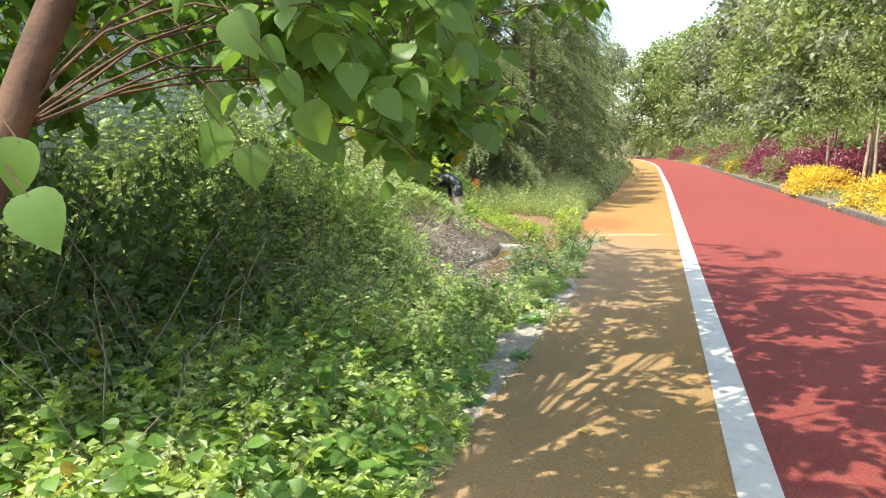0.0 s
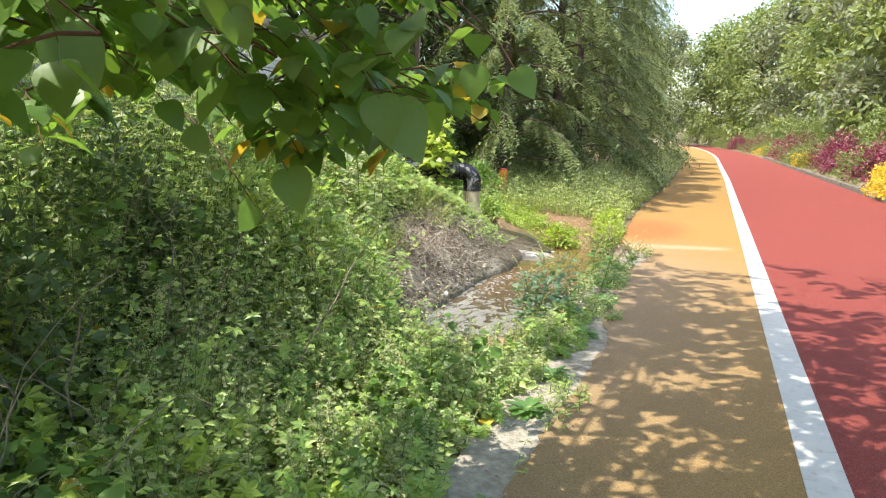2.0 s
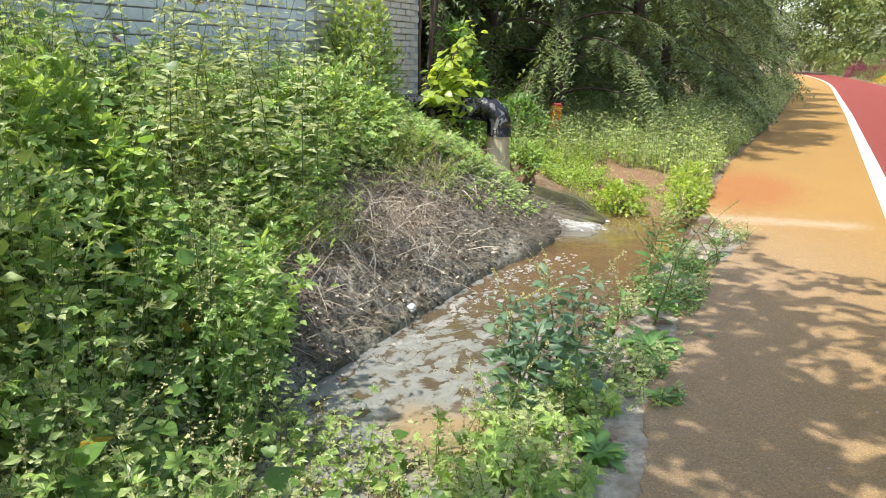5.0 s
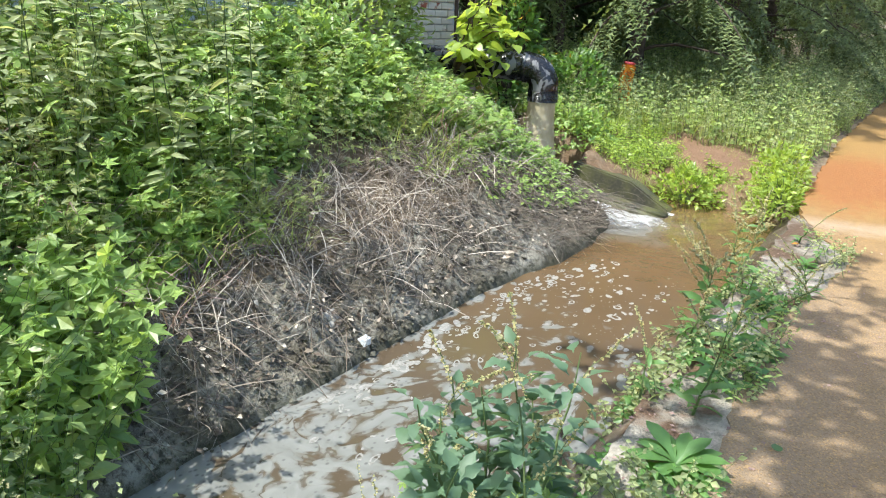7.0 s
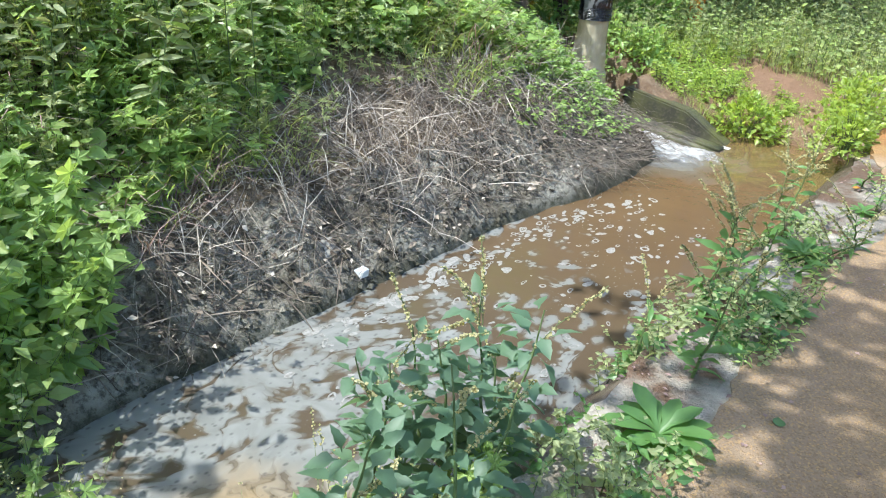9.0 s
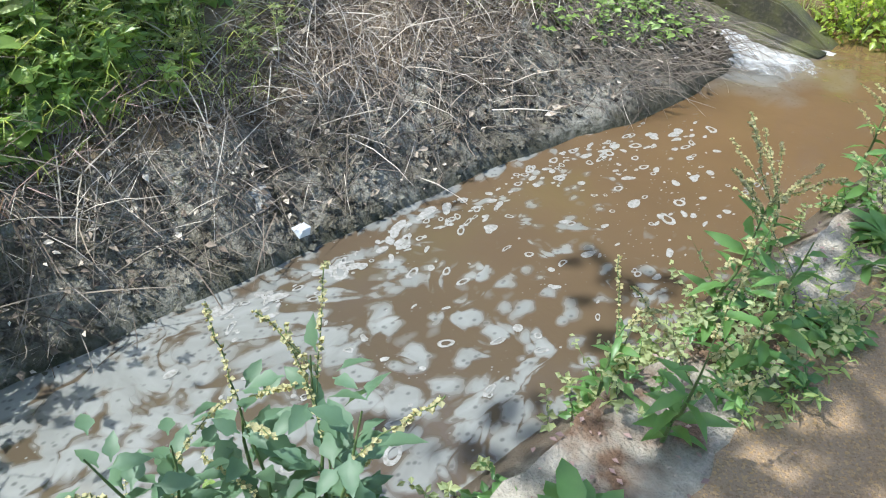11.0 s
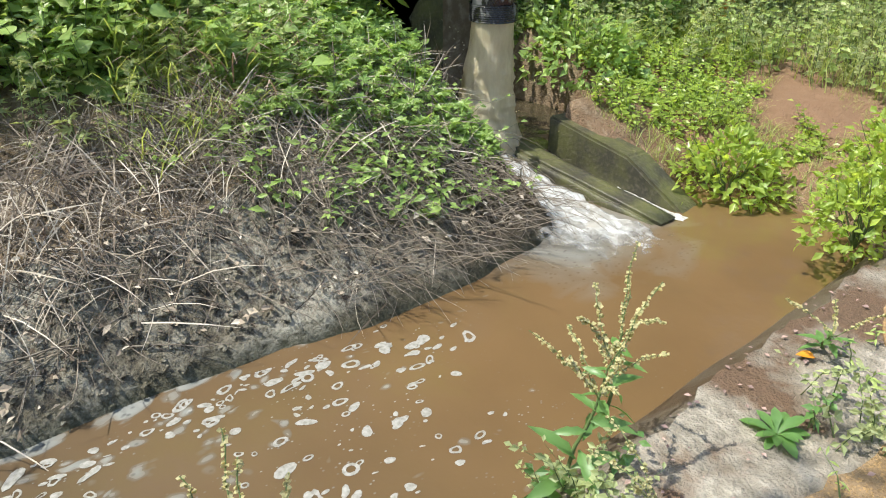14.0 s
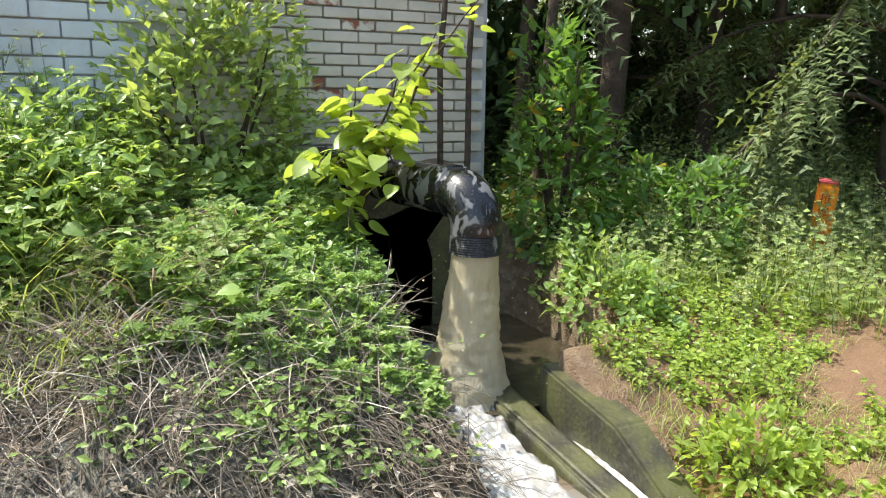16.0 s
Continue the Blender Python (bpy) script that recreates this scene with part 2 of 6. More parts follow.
RED = track_mat("red_asphalt", (0.245, 0.046, 0.036), (0.21, 0.04, 0.032), (0.245, 0.11, 0.082), False)


def line_mat():
    m = Nodes("road_paint")
    p = m.pos()
    n2, n3 = m.noise(p, 16, 6, 0.7), m.noise(p, 130, 3)
    col = m.mix(m.ramp(n2, (0.52, 0.0), (0.72, 0.7)), (0.48, 0.47, 0.44), (0.32, 0.27, 0.22))
    return m.surface(col, 0.6, m.bump(n3, 0.4, 0.003))


PAINT = line_mat()


def painted_brick(name, a, b, bare=0.06):
    m = Nodes(name)
    p = m.pos()
    rnd = m.n("ObjectInfo").outputs["Random"]
    isl = m.n("NewGeometry").outputs["Random Per Island"]
    n1, n2 = m.noise(p, 2.2, 5, 0.65), m.noise(p, 50, 4)
    col = m.mix(rnd, a, b)
    col = m.mix(m.math("MULTIPLY", isl, 0.5), col, b)
    col = m.mix(m.ramp(n1, (0.45, 0.0), (0.75, 0.55)), col, (0.42, 0.40, 0.35))
    col = m.mix(m.ramp(m.math("ADD", m.math("MULTIPLY", rnd, 0.5), m.math("MULTIPLY", m.noise(p, 7, 3), 0.5)), (1 - bare * 5, 0.0), (1 - bare * 5 + 0.04, 1.0)), col, (0.30, 0.10, 0.06))
    return m.surface(col, 0.75, m.bump(m.math("ADD", n2, n1), 0.4, 0.006))


BRICK_BLUE = painted_brick("painted_block", (0.62, 0.66, 0.70), (0.70, 0.74, 0.78), 0.045)
BRICK_CREAM = painted_brick("painted_brick", (0.60, 0.55, 0.46), (0.70, 0.66, 0.57), 0.055)
MORTAR = plain_mat("mortar", (0.44, 0.45, 0.45), (0.56, 0.57, 0.57), 12, 0.95)


def pipe_mat():
    """Black plastic under pale dried-mud splashes."""
    m = Nodes("black_pipe")
    p = m.pos()
    n1, n2 = m.noise(m.scaled(p, (1.0, 1.0, 0.55)), 13, 2, 0.5, 0.6), m.noise(p, 70, 4)
    mask = m.ramp(m.math("ADD", n1, m.math("MULTIPLY", n2, 0.06)), (0.58, 1.0), (0.63, 0.0))
    col = m.mix(mask, (0.16, 0.16, 0.165), (0.012, 0.012, 0.014))
    col = m.mix(m.ramp(n2, (0.55, 0.0), (0.8, 0.4)), col, (0.2, 0.19, 0.18))
    rough = m.n("MapRange", Value=mask, To_Min=0.45, To_Max=0.22).outputs[0]
    return m.surface(col, rough, m.bump(n2, 0.15, 0.002), spec=0.5)


PIPE = pipe_mat()


def water_mat():
    """Turbid brown water with drifting scum, thick and marbled where the ditch slows."""
    m = Nodes("turbid_water")
    p = m.pos()
    xyz = m.n("SeparateXYZ", Vector=p).outputs
    flow = m.scaled(p, (1.0, 0.75, 0.0))

    def warped(v, scale, amount):
        w = m.n("TexNoise", Vector=v, Scale=scale, Detail=2.0).outputs[1]
        a = m.n("VectorMath", i0=w, i1=(amount, amount, 0.0))
        a.operation = "MULTIPLY"
        b = m.n("VectorMath", i0=v, i1=a.outputs[0])
        b.operation = "ADD"
        return b.outputs[0]

    w2 = warped(warped(flow, 2.2, 0.7), 7.0, 0.12)
    bands = m.noise(w2, 3.4, 3, 0.5)
    lace = m.math("ABSOLUTE", m.math("SINE", m.math("MULTIPLY", bands, 26.0)))
    blob = m.n("TexVoronoi", Vector=warped(flow, 9.0, 0.10), Scale=11.0).outputs["Distance"]
    speck = m.n("TexVoronoi", Vector=flow, Scale=38.0).outputs["Distance"]
    # how much of the surface is covered: thick below, thin scum above, a line along the far edge
    cover = m.n("MapRange", Value=m.math("ADD", xyz[1], m.math("MULTIPLY", m.math("SUBTRACT", bands, 0.5), 2.6)), From_Min=9.4, From_Max=11.9, To_Min=0.72, To_Max=0.05).outputs[0]
    edge = m.n("MapRange", Value=m.math("ADD", xyz[0], m.math("MULTIPLY", bands, 0.10)), From_Min=-2.50, From_Max=-2.40, To_Min=0.75, To_Max=0.0).outputs[0]
    cover = m.math("MAXIMUM", cover, edge)
    field = m.math("ADD", m.math("MULTIPLY", lace, 0.26), m.math("MULTIPLY", m.math("SUBTRACT", 0.78, blob), 0.95))
    lo = m.math("SUBTRACT", 1.0, cover)
    mask = m.n("MapRange", Value=field, From_Min=m.math("SUBTRACT", lo, 0.12), From_Max=m.math("ADD", lo, 0.16), To_Min=0.0, To_Max=1.0).outputs[0]
    keep = m.ramp(m.noise(p, 2.6, 2), (0.46, 0.0), (0.6, 1.0))
    dots = m.n("MapRange", Value=speck, From_Min=0.10, From_Max=0.17, To_Min=0.6, To_Max=0.0).outputs[0]
    upper = m.n("MapRange", Value=xyz[1], From_Min=12.4, From_Max=13.0, To_Min=1.0, To_Max=0.0).outputs[0]
    mask = m.math("MULTIPLY", m.math("MAXIMUM", mask, m.math("MULTIPLY", dots, keep)), upper)
    # froth carried off from the cascade
    fd = m.n("VectorMath", i0=m.scaled(p, (1.0, 0.8, 0.0)), i1=(-2.45, 10.68, 0.0))
    fd.operation = "DISTANCE"
    run = m.n("MapRange", Value=m.math("ADD", fd.outputs["Value"], m.math("MULTIPLY", bands, 0.7)), From_Min=0.45, From_Max=0.95, To_Min=0.85, To_Max=0.0).outputs[0]
    mask = m.math("MAXIMUM", mask, run)
    brown = m.mix(m.noise(p, 1.6, 3), (0.10, 0.061, 0.028), (0.155, 0.097, 0.046))
    dull = m.n("MapRange", Value=xyz[1], From_Min=9.8, From_Max=12.2, To_Min=0.85, To_Max=0.0).outputs[0]
    brown = m.mix(dull, brown, (0.075, 0.06, 0.044))
    holes = m.ramp(m.n("TexVoronoi", Vector=flow, Scale=34.0).outputs["Distance"], (0.12, 0.45), (0.3, 1.0))
    tan = m.n("VectorMath", i0=p, i1=(-1.62, 8.6, -0.25))
    tan.operation = "DISTANCE"
    tanmask = m.n("MapRange", Value=m.math("ADD", tan.outputs["Value"], m.math("MULTIPLY", bands, 0.5)), From_Min=0.5, From_Max=0.72, To_Min=1.0, To_Max=0.0).outputs[0]
    foamc = m.mix(m.noise(w2, 8.0, 3), (0.09, 0.088, 0.078), (0.285, 0.29, 0.275))
    foamc = m.mix(tanmask, foamc, (0.25, 0.185, 0.105))
    foamc = m.mix(1.0, foamc, holes, "MULTIPLY")
    col = m.mix(m.math("MAXIMUM", mask, m.math("MULTIPLY", tanmask, 0.9)), brown, foamc)
    rough = m.n("MapRange", Value=mask, To_Min=0.08, To_Max=0.5).outputs[0]
    rip = m.noise(p, 11, 3)
    h = m.math("ADD", m.math("MULTIPLY", rip, 0.5), m.math("MULTIPLY", mask, 0.4))
    return m.surface(col, rough, m.bump(h, 0.25, 0.02), spec=0.5)


WATER = water_mat()
# darker than the ditch water: shade and dark reflections are put into the colour
POOL = plain_mat("pool_water", (0.045, 0.038, 0.024), (0.075, 0.06, 0.036), 3, 0.06, 0.25, 0.02, 0.5, 14.0)


def white_water(name="white_water", mouth=None):
    m = Nodes(name)
    p = m.pos()
    n1, n2 = m.noise(m.scaled(p, (0.8, 1.2, 1.0)), 13, 5, 0.6, 1.0), m.noise(p, 40, 3)
    col = m.mix(m.ramp(n1, (0.43, 0.0), (0.68, 1.0)), (0.42, 0.40, 0.37), (0.84, 0.85, 0.86))
    m.surface(col, 0.6, m.bump(m.math("ADD", n1, n2), 0.35, 0.03), spec=0.3, translucent=0.3)
    if mouth is None:
        return m.mat
    # thins out into single bubbles away from the fall
    d = m.n("VectorMath", i0=m.scaled(p, (0.62, 1.0, 0.0)), i1=mouth)
    d.operation = "DISTANCE"
    far = m.math("ADD", d.outputs["Value"], m.math("MULTIPLY", m.math("SUBTRACT", m.noise(p, 7, 4, 0.65), 0.5), 0.55))
    thick = m.n("MapRange", Value=far, From_Min=0.24, From_Max=0.47, To_Min=1.0, To_Max=0.0).outputs[0]
    shader = m.out.inputs[0].links[0].from_socket
    clear = m.n("BsdfTransparent").outputs[0]
    m.t.links.new(m.n("MixShader", Fac=thick, i1=clear, i2=shader).outputs[0], m.out.inputs[0])
    return m.mat


WHITE = white_water()
FOAMING = white_water("foaming_water", (-1.70, 13.52, 0.0))


def stream_mat():
    m = Nodes("falling_water")
    p = m.scaled(m.pos(), (1.0, 1.0, 0.28))
    n1, n2 = m.noise(p, 16, 5, 0.65), m.noise(p, 70, 4)
    col = m.mix(m.ramp(n1, (0.35, 0.0), (0.65, 1.0)), (0.66, 0.56, 0.37), (0.80, 0.71, 0.52))
    return m.surface(col, 0.2, m.bump(m.math("ADD", n1, m.math("MULTIPLY", n2, 0.4)), 0.55, 0.02), spec=0.5, translucent=0.5)


STREAM = stream_mat()
ORANGE = plain_mat("orange_paint", (0.80, 0.27, 0.02), (0.88, 0.34, 0.03), 10, 0.5, 0.15)
PINK = plain_mat("faded_red_paint", (0.55, 0.10, 0.12), (0.65, 0.16, 0.15), 10, 0.6, 0.15)
LETTER = plain_mat("dark_red_lettering", (0.33, 0.03, 0.02), (0.40, 0.04, 0.02), 30, 0.6, 0.1)


def rim_mat():
    """Crumbling concrete edging half buried in reddish earth."""
    m = Nodes("dirty_edging")
    p = m.pos()
    n1, n2, n3 = m.noise(p, 2.3, 4, 0.6), m.noise(p, 16, 6, 0.7), m.noise(p, 95, 3)
    col = m.mix(m.ramp(n2, (0.4, 0.0), (0.65, 1.0)), (0.28, 0.25, 0.205), (0.47, 0.42, 0.35))
    earth = m.mix(n3, (0.10, 0.06, 0.037), (0.19, 0.12, 0.078))
    y = m.n("SeparateXYZ", Vector=p).outputs[1]
    more = m.n("MapRange", Value=y, From_Min=7.0, From_Max=10.5, To_Min=-0.16, To_Max=-0.04).outputs[0]
    col = m.mix(m.ramp(m.math("ADD", m.math("ADD", n1, more), m.math("MULTIPLY", n2, 0.25)), (0.56, 0.0), (0.68, 1.0)), col, earth)
    z = m.n("SeparateXYZ", Vector=p).outputs[2]
    soaked = m.n("MapRange", Value=y, From_Min=11.3, From_Max=12.2, To_Min=0.0, To_Max=-0.085).outputs[0]
    wet = m.n("MapRange", Value=m.math("ADD", m.math("ADD", z, soaked), m.math("MULTIPLY", n2, 0.10)), From_Min=-0.12, From_Max=-0.01, To_Min=0.85, To_Max=0.0).outputs[0]
    col = m.mix(wet, col, (0.06, 0.042, 0.025))
    return m.surface(col, m.n("MapRange", Value=wet, To_Min=0.92, To_Max=0.35).outputs[0], m.bump(m.math("ADD", n2, m.math("MULTIPLY", n3, 0.5)), 1.0, 0.025), spec=0.3)


RIM = rim_mat()

# ---- mesh helpers ----
rng = np.random.default_rng(7)


def mesh_of(name, V, F, mats, smooth=False, index=None):
    """A mesh from an array of places and an array of faces that all have the same number of corners."""
    V, F = np.asarray(V, np.float32), np.asarray(F, np.int32)
    me = bpy.data.meshes.new(name)
    k = F.shape[1]
    me.vertices.add(len(V))
    me.vertices.foreach_set("co", V.ravel())
    me.loops.add(F.size)
    me.loops.foreach_set("vertex_index", F.ravel())
    me.polygons.add(len(F))
    me.polygons.foreach_set("loop_start", np.arange(0, F.size, k, dtype=np.int32))
    for mt in (mats if isinstance(mats, list) else [mats]):
        me.materials.append(mt)
    if index is not None:
        me.polygons.foreach_set("material_index", np.asarray(index, np.int32))
    me.update(calc_edges=True)
    me.polygons.foreach_set("use_smooth", np.full(len(F), smooth))
    return me


def joined(*lots):
    """Several (V, F) pairs as one."""
    V, F, n = [], [], 0
    for v, f in lots:
        V.append(np.asarray(v, float))
        F.append(np.asarray(f, int) + n)
        n += len(v)
    return np.concatenate(V), np.concatenate(F)


def thing(name, base, label, category, group="", kind=""):
    ob = new(name)
    ob.location = base
    return tagged(ob, label, category, group, kind)


def hang(ob, parent):
    """Makes ob, which is built in world places, a part of a thing or of a part."""
    ob.parent = parent
    if parent.type == "EMPTY" or parent.parent is None:
        ob.matrix_parent_inverse = Matrix.Translation(-parent.location)
    return ob


def piece(name, me, parent=None, label="", m=None, kind=""):
    ob = new(name, me)
    if m is not None:
        ob.matrix_basis = m
    if parent:
        hang(ob, parent)
    return tagged(ob, label, kind=kind)


def bm_mesh(name, bm, mt, smooth=False):
    me = bpy.data.meshes.new(name)
    bm.to_mesh(me)
    bm.free()
    me.materials.append(mt)
    me.polygons.foreach_set("use_smooth", np.full(len(me.polygons), smooth))
    return me


def box_bm(x0, x1, y0, y1, z0, z1, bevel=0.0, cuts=0, wobble=0.0, seed=0):
    bm = bmesh.new()
    bmesh.ops.create_cube(bm, size=1)
    for v in bm.verts:
        v.co = Vector((x0 + (v.co.x + 0.5) * (x1 - x0), y0 + (v.co.y + 0.5) * (y1 - y0), z0 + (v.co.z + 0.5) * (z1 - z0)))
    if bevel:
        bmesh.ops.bevel(bm, geom=bm.edges[:], offset=bevel, segments=2, affect="EDGES")
    if cuts:
        bmesh.ops.subdivide_edges(bm, edges=bm.edges[:], cuts=cuts, use_grid_fill=True)
    if wobble:
        for v in bm.verts:
            v.co += noise.noise_vector(v.co * 6 + Vector((seed, 0, 0))) * wobble
    return bm


def grid(xs, ys, zf):
    """A sheet over the lines xs and ys at the height zf(x, y): V, F."""
    X, Y = np.meshgrid(xs, ys)
    V = np.stack([X, Y, zf(X, Y)], -1).reshape(-1, 3)
    nx, ny = len(xs), len(ys)
    i = (np.arange(ny - 1)[:, None] * nx + np.arange(nx - 1)[None, :]).ravel()
    return V, np.stack([i, i + 1, i + nx + 1, i + nx], -1)


def unit(a):
    return a / np.maximum(np.linalg.norm(a, axis=-1, keepdims=True), 1e-9)


def tube(points, radii, sides=6, cap=True):
    """A tapered tube along places: V, F of quads."""
    P = np.asarray(points, float)
    R = np.broadcast_to(np.asarray(radii, float), (len(P),))
    T = unit(np.gradient(P, axis=0))
    ref = np.where(np.abs(T[:, 2:3]) > 0.9, np.array([[1.0, 0, 0]]), np.array([[0, 0, 1.0]]))
    A = unit(np.cross(T, ref))
    B = np.cross(T, A)
    for i in range(1, len(P)):          # keep the rings from twisting
        a = A[i - 1] - T[i] * np.dot(A[i - 1], T[i])
        A[i] = a / max(np.linalg.norm(a), 1e-9)
        B[i] = np.cross(T[i], A[i])
    ang = np.linspace(0, 2 * np.pi, sides, endpoint=False)
    V = (P[:, None] + R[:, None, None] * (np.cos(ang)[None, :, None] * A[:, None] + np.sin(ang)[None, :, None] * B[:, None])).reshape(-1, 3)
    i, j = np.meshgrid(np.arange(len(P) - 1), np.arange(sides), indexing="ij")
    a, b = i * sides + j, i * sides + (j + 1) % sides
    return V, np.stack([a, b, b + sides, a + sides], -1).reshape(-1, 4)


def curve_points(a, b, n=8, sag=0.0, wander=0.0):
    """Places on a bowed, slightly wandering line from a to b."""
    t = np.linspace(0, 1, n)[:, None]
    a, b = np.asarray(a, float), np.asarray(b, float)
    P = a + (b - a) * t
    P[:, 2] += sag * (4 * t * (1 - t))[:, 0]
    w = np.cumsum(rng.normal(0, wander, (n, 3)), 0)
    return P + (w - w[-1:] * t) * np.minimum(1, t * 3)


# leaf shapes: along +y, face up, one unit long; triangles
def blade_rows(rows, fold=0.25, droop=0.2, twist=0.0):
    """A leaf from (y, half width) rows with a folded midrib."""
    V, F = [], []
    for y, w in rows:
        z = -droop * y * y
        V += [(-w, y, z + fold * w), (0, y, z), (w, y, z + fold * w)]
    for r in range(len(rows) - 1):
        a = 3 * r
        F += [(a, a + 1, a + 4), (a, a + 4, a + 3), (a + 1, a + 2, a + 5), (a + 1, a + 5, a + 4)]
    return np.array(V, float), np.array(F)


HEART = blade_rows([(-0.09, 0.15), (-0.04, 0.31), (0.06, 0.41), (0.22, 0.46), (0.4, 0.43), (0.58, 0.34), (0.74, 0.22), (0.88, 0.09), (1.0, 0.0)], 0.12, 0.22)
OVATE = blade_rows([(0, 0.03), (0.42, 0.28), (1, 0)], 0.3, 0.22)
HEART_LOW = blade_rows([(-0.07, 0.22), (0.14, 0.45), (0.45, 0.41), (0.78, 0.18), (1.0, 0.0)], 0.12, 0.22)
LANCE = blade_rows([(0, 0.02), (0.35, 0.13), (0.7, 0.10), (1, 0)], 0.3, 0.35)
DOCK = blade_rows([(0, 0.02), (0.12, 0.05), (0.3, 0.14), (0.46, 0.12), (0.6, 0.15), (0.8, 0.09), (1, 0)], 0.4, 0.5)
SPOON = blade_rows([(0, 0.03), (0.3, 0.06), (0.6, 0.19), (0.85, 0.14), (1, 0)], 0.25, 0.4)
CHIP = (np.array([(0, 0, 0), (-0.3, 0.5, 0.08), (0.3, 0.5, 0.08), (0, 1, -0.12)], float), np.array([(0, 3, 1), (0, 2, 3)]))
SEED = (np.array([(0, 0, 0), (-0.5, 0.5, 0.2), (0.5, 0.5, 0.2), (0, 1, 0), (0, 0.5, -0.5)], float), np.array([(0, 3, 1), (0, 2, 3), (0, 1, 4), (3, 4, 1), (0, 4, 2)]))


def lobed(lobes):
    """A leaf of several lance-shaped lobes on one midrib: (angle, length, half width, start) each."""
    V, F = [(0, 0, 0)], []
    for deg, ln, w, y0 in lobes:
        a, n = radians(deg), len(V)
        c, s = math.cos(a), math.sin(a)
        for x, y, z in ((-w, 0.5 * ln, 0.05), (w, 0.5 * ln, 0.05), (0, ln, -0.12 * ln)):
            V.append((c * x + s * y, y0 - s * x + c * y, z))
        k = 0
        if y0:
            k = len(V)
            V.append((0, y0, 0))
            F.append((0, k, n))
        F += [(k, n + 2, n), (k, n + 1, n + 2)]
    return np.array(V, float), np.array(F)


PALM = lobed([(0, 1.0, 0.2, 0), (48, 0.85, 0.18, 0), (-48, 0.85, 0.18, 0), (105, 0.6, 0.16, 0), (-105, 0.6, 0.16, 0)])
FEATHER = lobed([(0, 1.0, 0.06, 0), (48, 0.45, 0.055, 0.45), (-48, 0.45, 0.055, 0.45), (56, 0.4, 0.055, 0.2), (-56, 0.4, 0.055, 0.2)])
BLADE = (np.array([(-0.02, 0, 0), (0.02, 0, 0), (-0.018, 0.4, 0.02), (0.018, 0.4, 0.02), (-0.012, 0.75, -0.06), (0.012, 0.75, -0.06), (0, 1, -0.25)], float),
         np.array([(0, 1, 3), (0, 3, 2), (2, 3, 5), (2, 5, 4), (4, 5, 6)]))


def spray(seed, n=15):
    """A drooping cedar twig set with short needle tufts."""
    r = np.random.default_rng(seed)
    V, F, k = [], [], 0
    for i in range(n):
        y = (i + 0.5) / n
        z = -0.45 * y * y
        for side in (-1, 1):
            ln, w = r.uniform(0.13, 0.22) * (1 - 0.35 * y), r.uniform(0.028, 0.042)
            dx, dy, dz = side * ln * r.uniform(0.55, 0.95), ln * r.uniform(0.3, 0.8), r.uniform(-0.09, 0.05)
            V += [(0, y - w, z), (0, y + w, z), (dx, y + dy, z + dz)]
            F.append((k, k + 1, k + 2))
            k += 3
    return np.array(V, float), np.array(F)


SPRAY = spray(3, 9)


def cloud(shape, P, D, U, S):
    """Copies of a leaf shape at P, along D, facing U, of size S: V, F."""
    P, D, U = (np.asarray(a, float).reshape(-1, 3) for a in (P, D, U))
    D = unit(D)
    X = unit(np.cross(D, U))
    N = np.cross(X, D)
    sv, sf = shape
    S = np.broadcast_to(np.asarray(S, float), (len(P),))
    V = P[:, None] + S[:, None, None] * (sv[None, :, 0:1] * X[:, None] + sv[None, :, 1:2] * D[:, None] + sv[None, :, 2:3] * N[:, None])
    F = sf[None] + (np.arange(len(P)) * len(sv))[:, None, None]
    return V.reshape(-1, 3), F.reshape(-1, 3)


def ring_dirs(n, droop=-0.2, spread=0.3):
    a = rng.uniform(0, 2 * np.pi, n)
    return np.stack([np.cos(a), np.sin(a), droop + rng.normal(0, spread, n)], -1)


def facing(n, tilt=0.5):
    return unit(np.stack([rng.normal(0, tilt, n), rng.normal(0, tilt, n), np.ones(n)], -1))


def fbm(x, y, scale, seed=0):
    """Smooth wavy noise over the plan, about -1 to 1."""
    r = np.random.default_rng(seed)
    out = 0
    for o in range(4):
        k = scale * 1.9 ** o
        a, b, c, d = r.uniform(0, 6.28, 4)
        out = out + (np.sin(k * (x * math.cos(a) + y * math.sin(a)) + b) * np.sin(k * 1.1 * (x * math.cos(c) + y * math.sin(c)) + d)) / 1.6 ** o
    return out / 1.6


def smooth(v, a, b):
    t = np.clip((v - a) / (b - a), 0, 1)
    return t * t * (3 - 2 * t)


# ---- the lie of the land ----
def bend(y):
    """The path swings to the left far ahead."""
    return -np.maximum(np.asarray(y, float) - 60, 0) ** 2 / 1300


def bulge(y):
    """How far the nose of the near bank stands out into the ditch."""
    return np.interp(y, [11.0, 11.6, 12.0, 12.6, 13.0, 13.3], [0.0, 0.04, 0.15, 0.16, 0.1, 0.04])


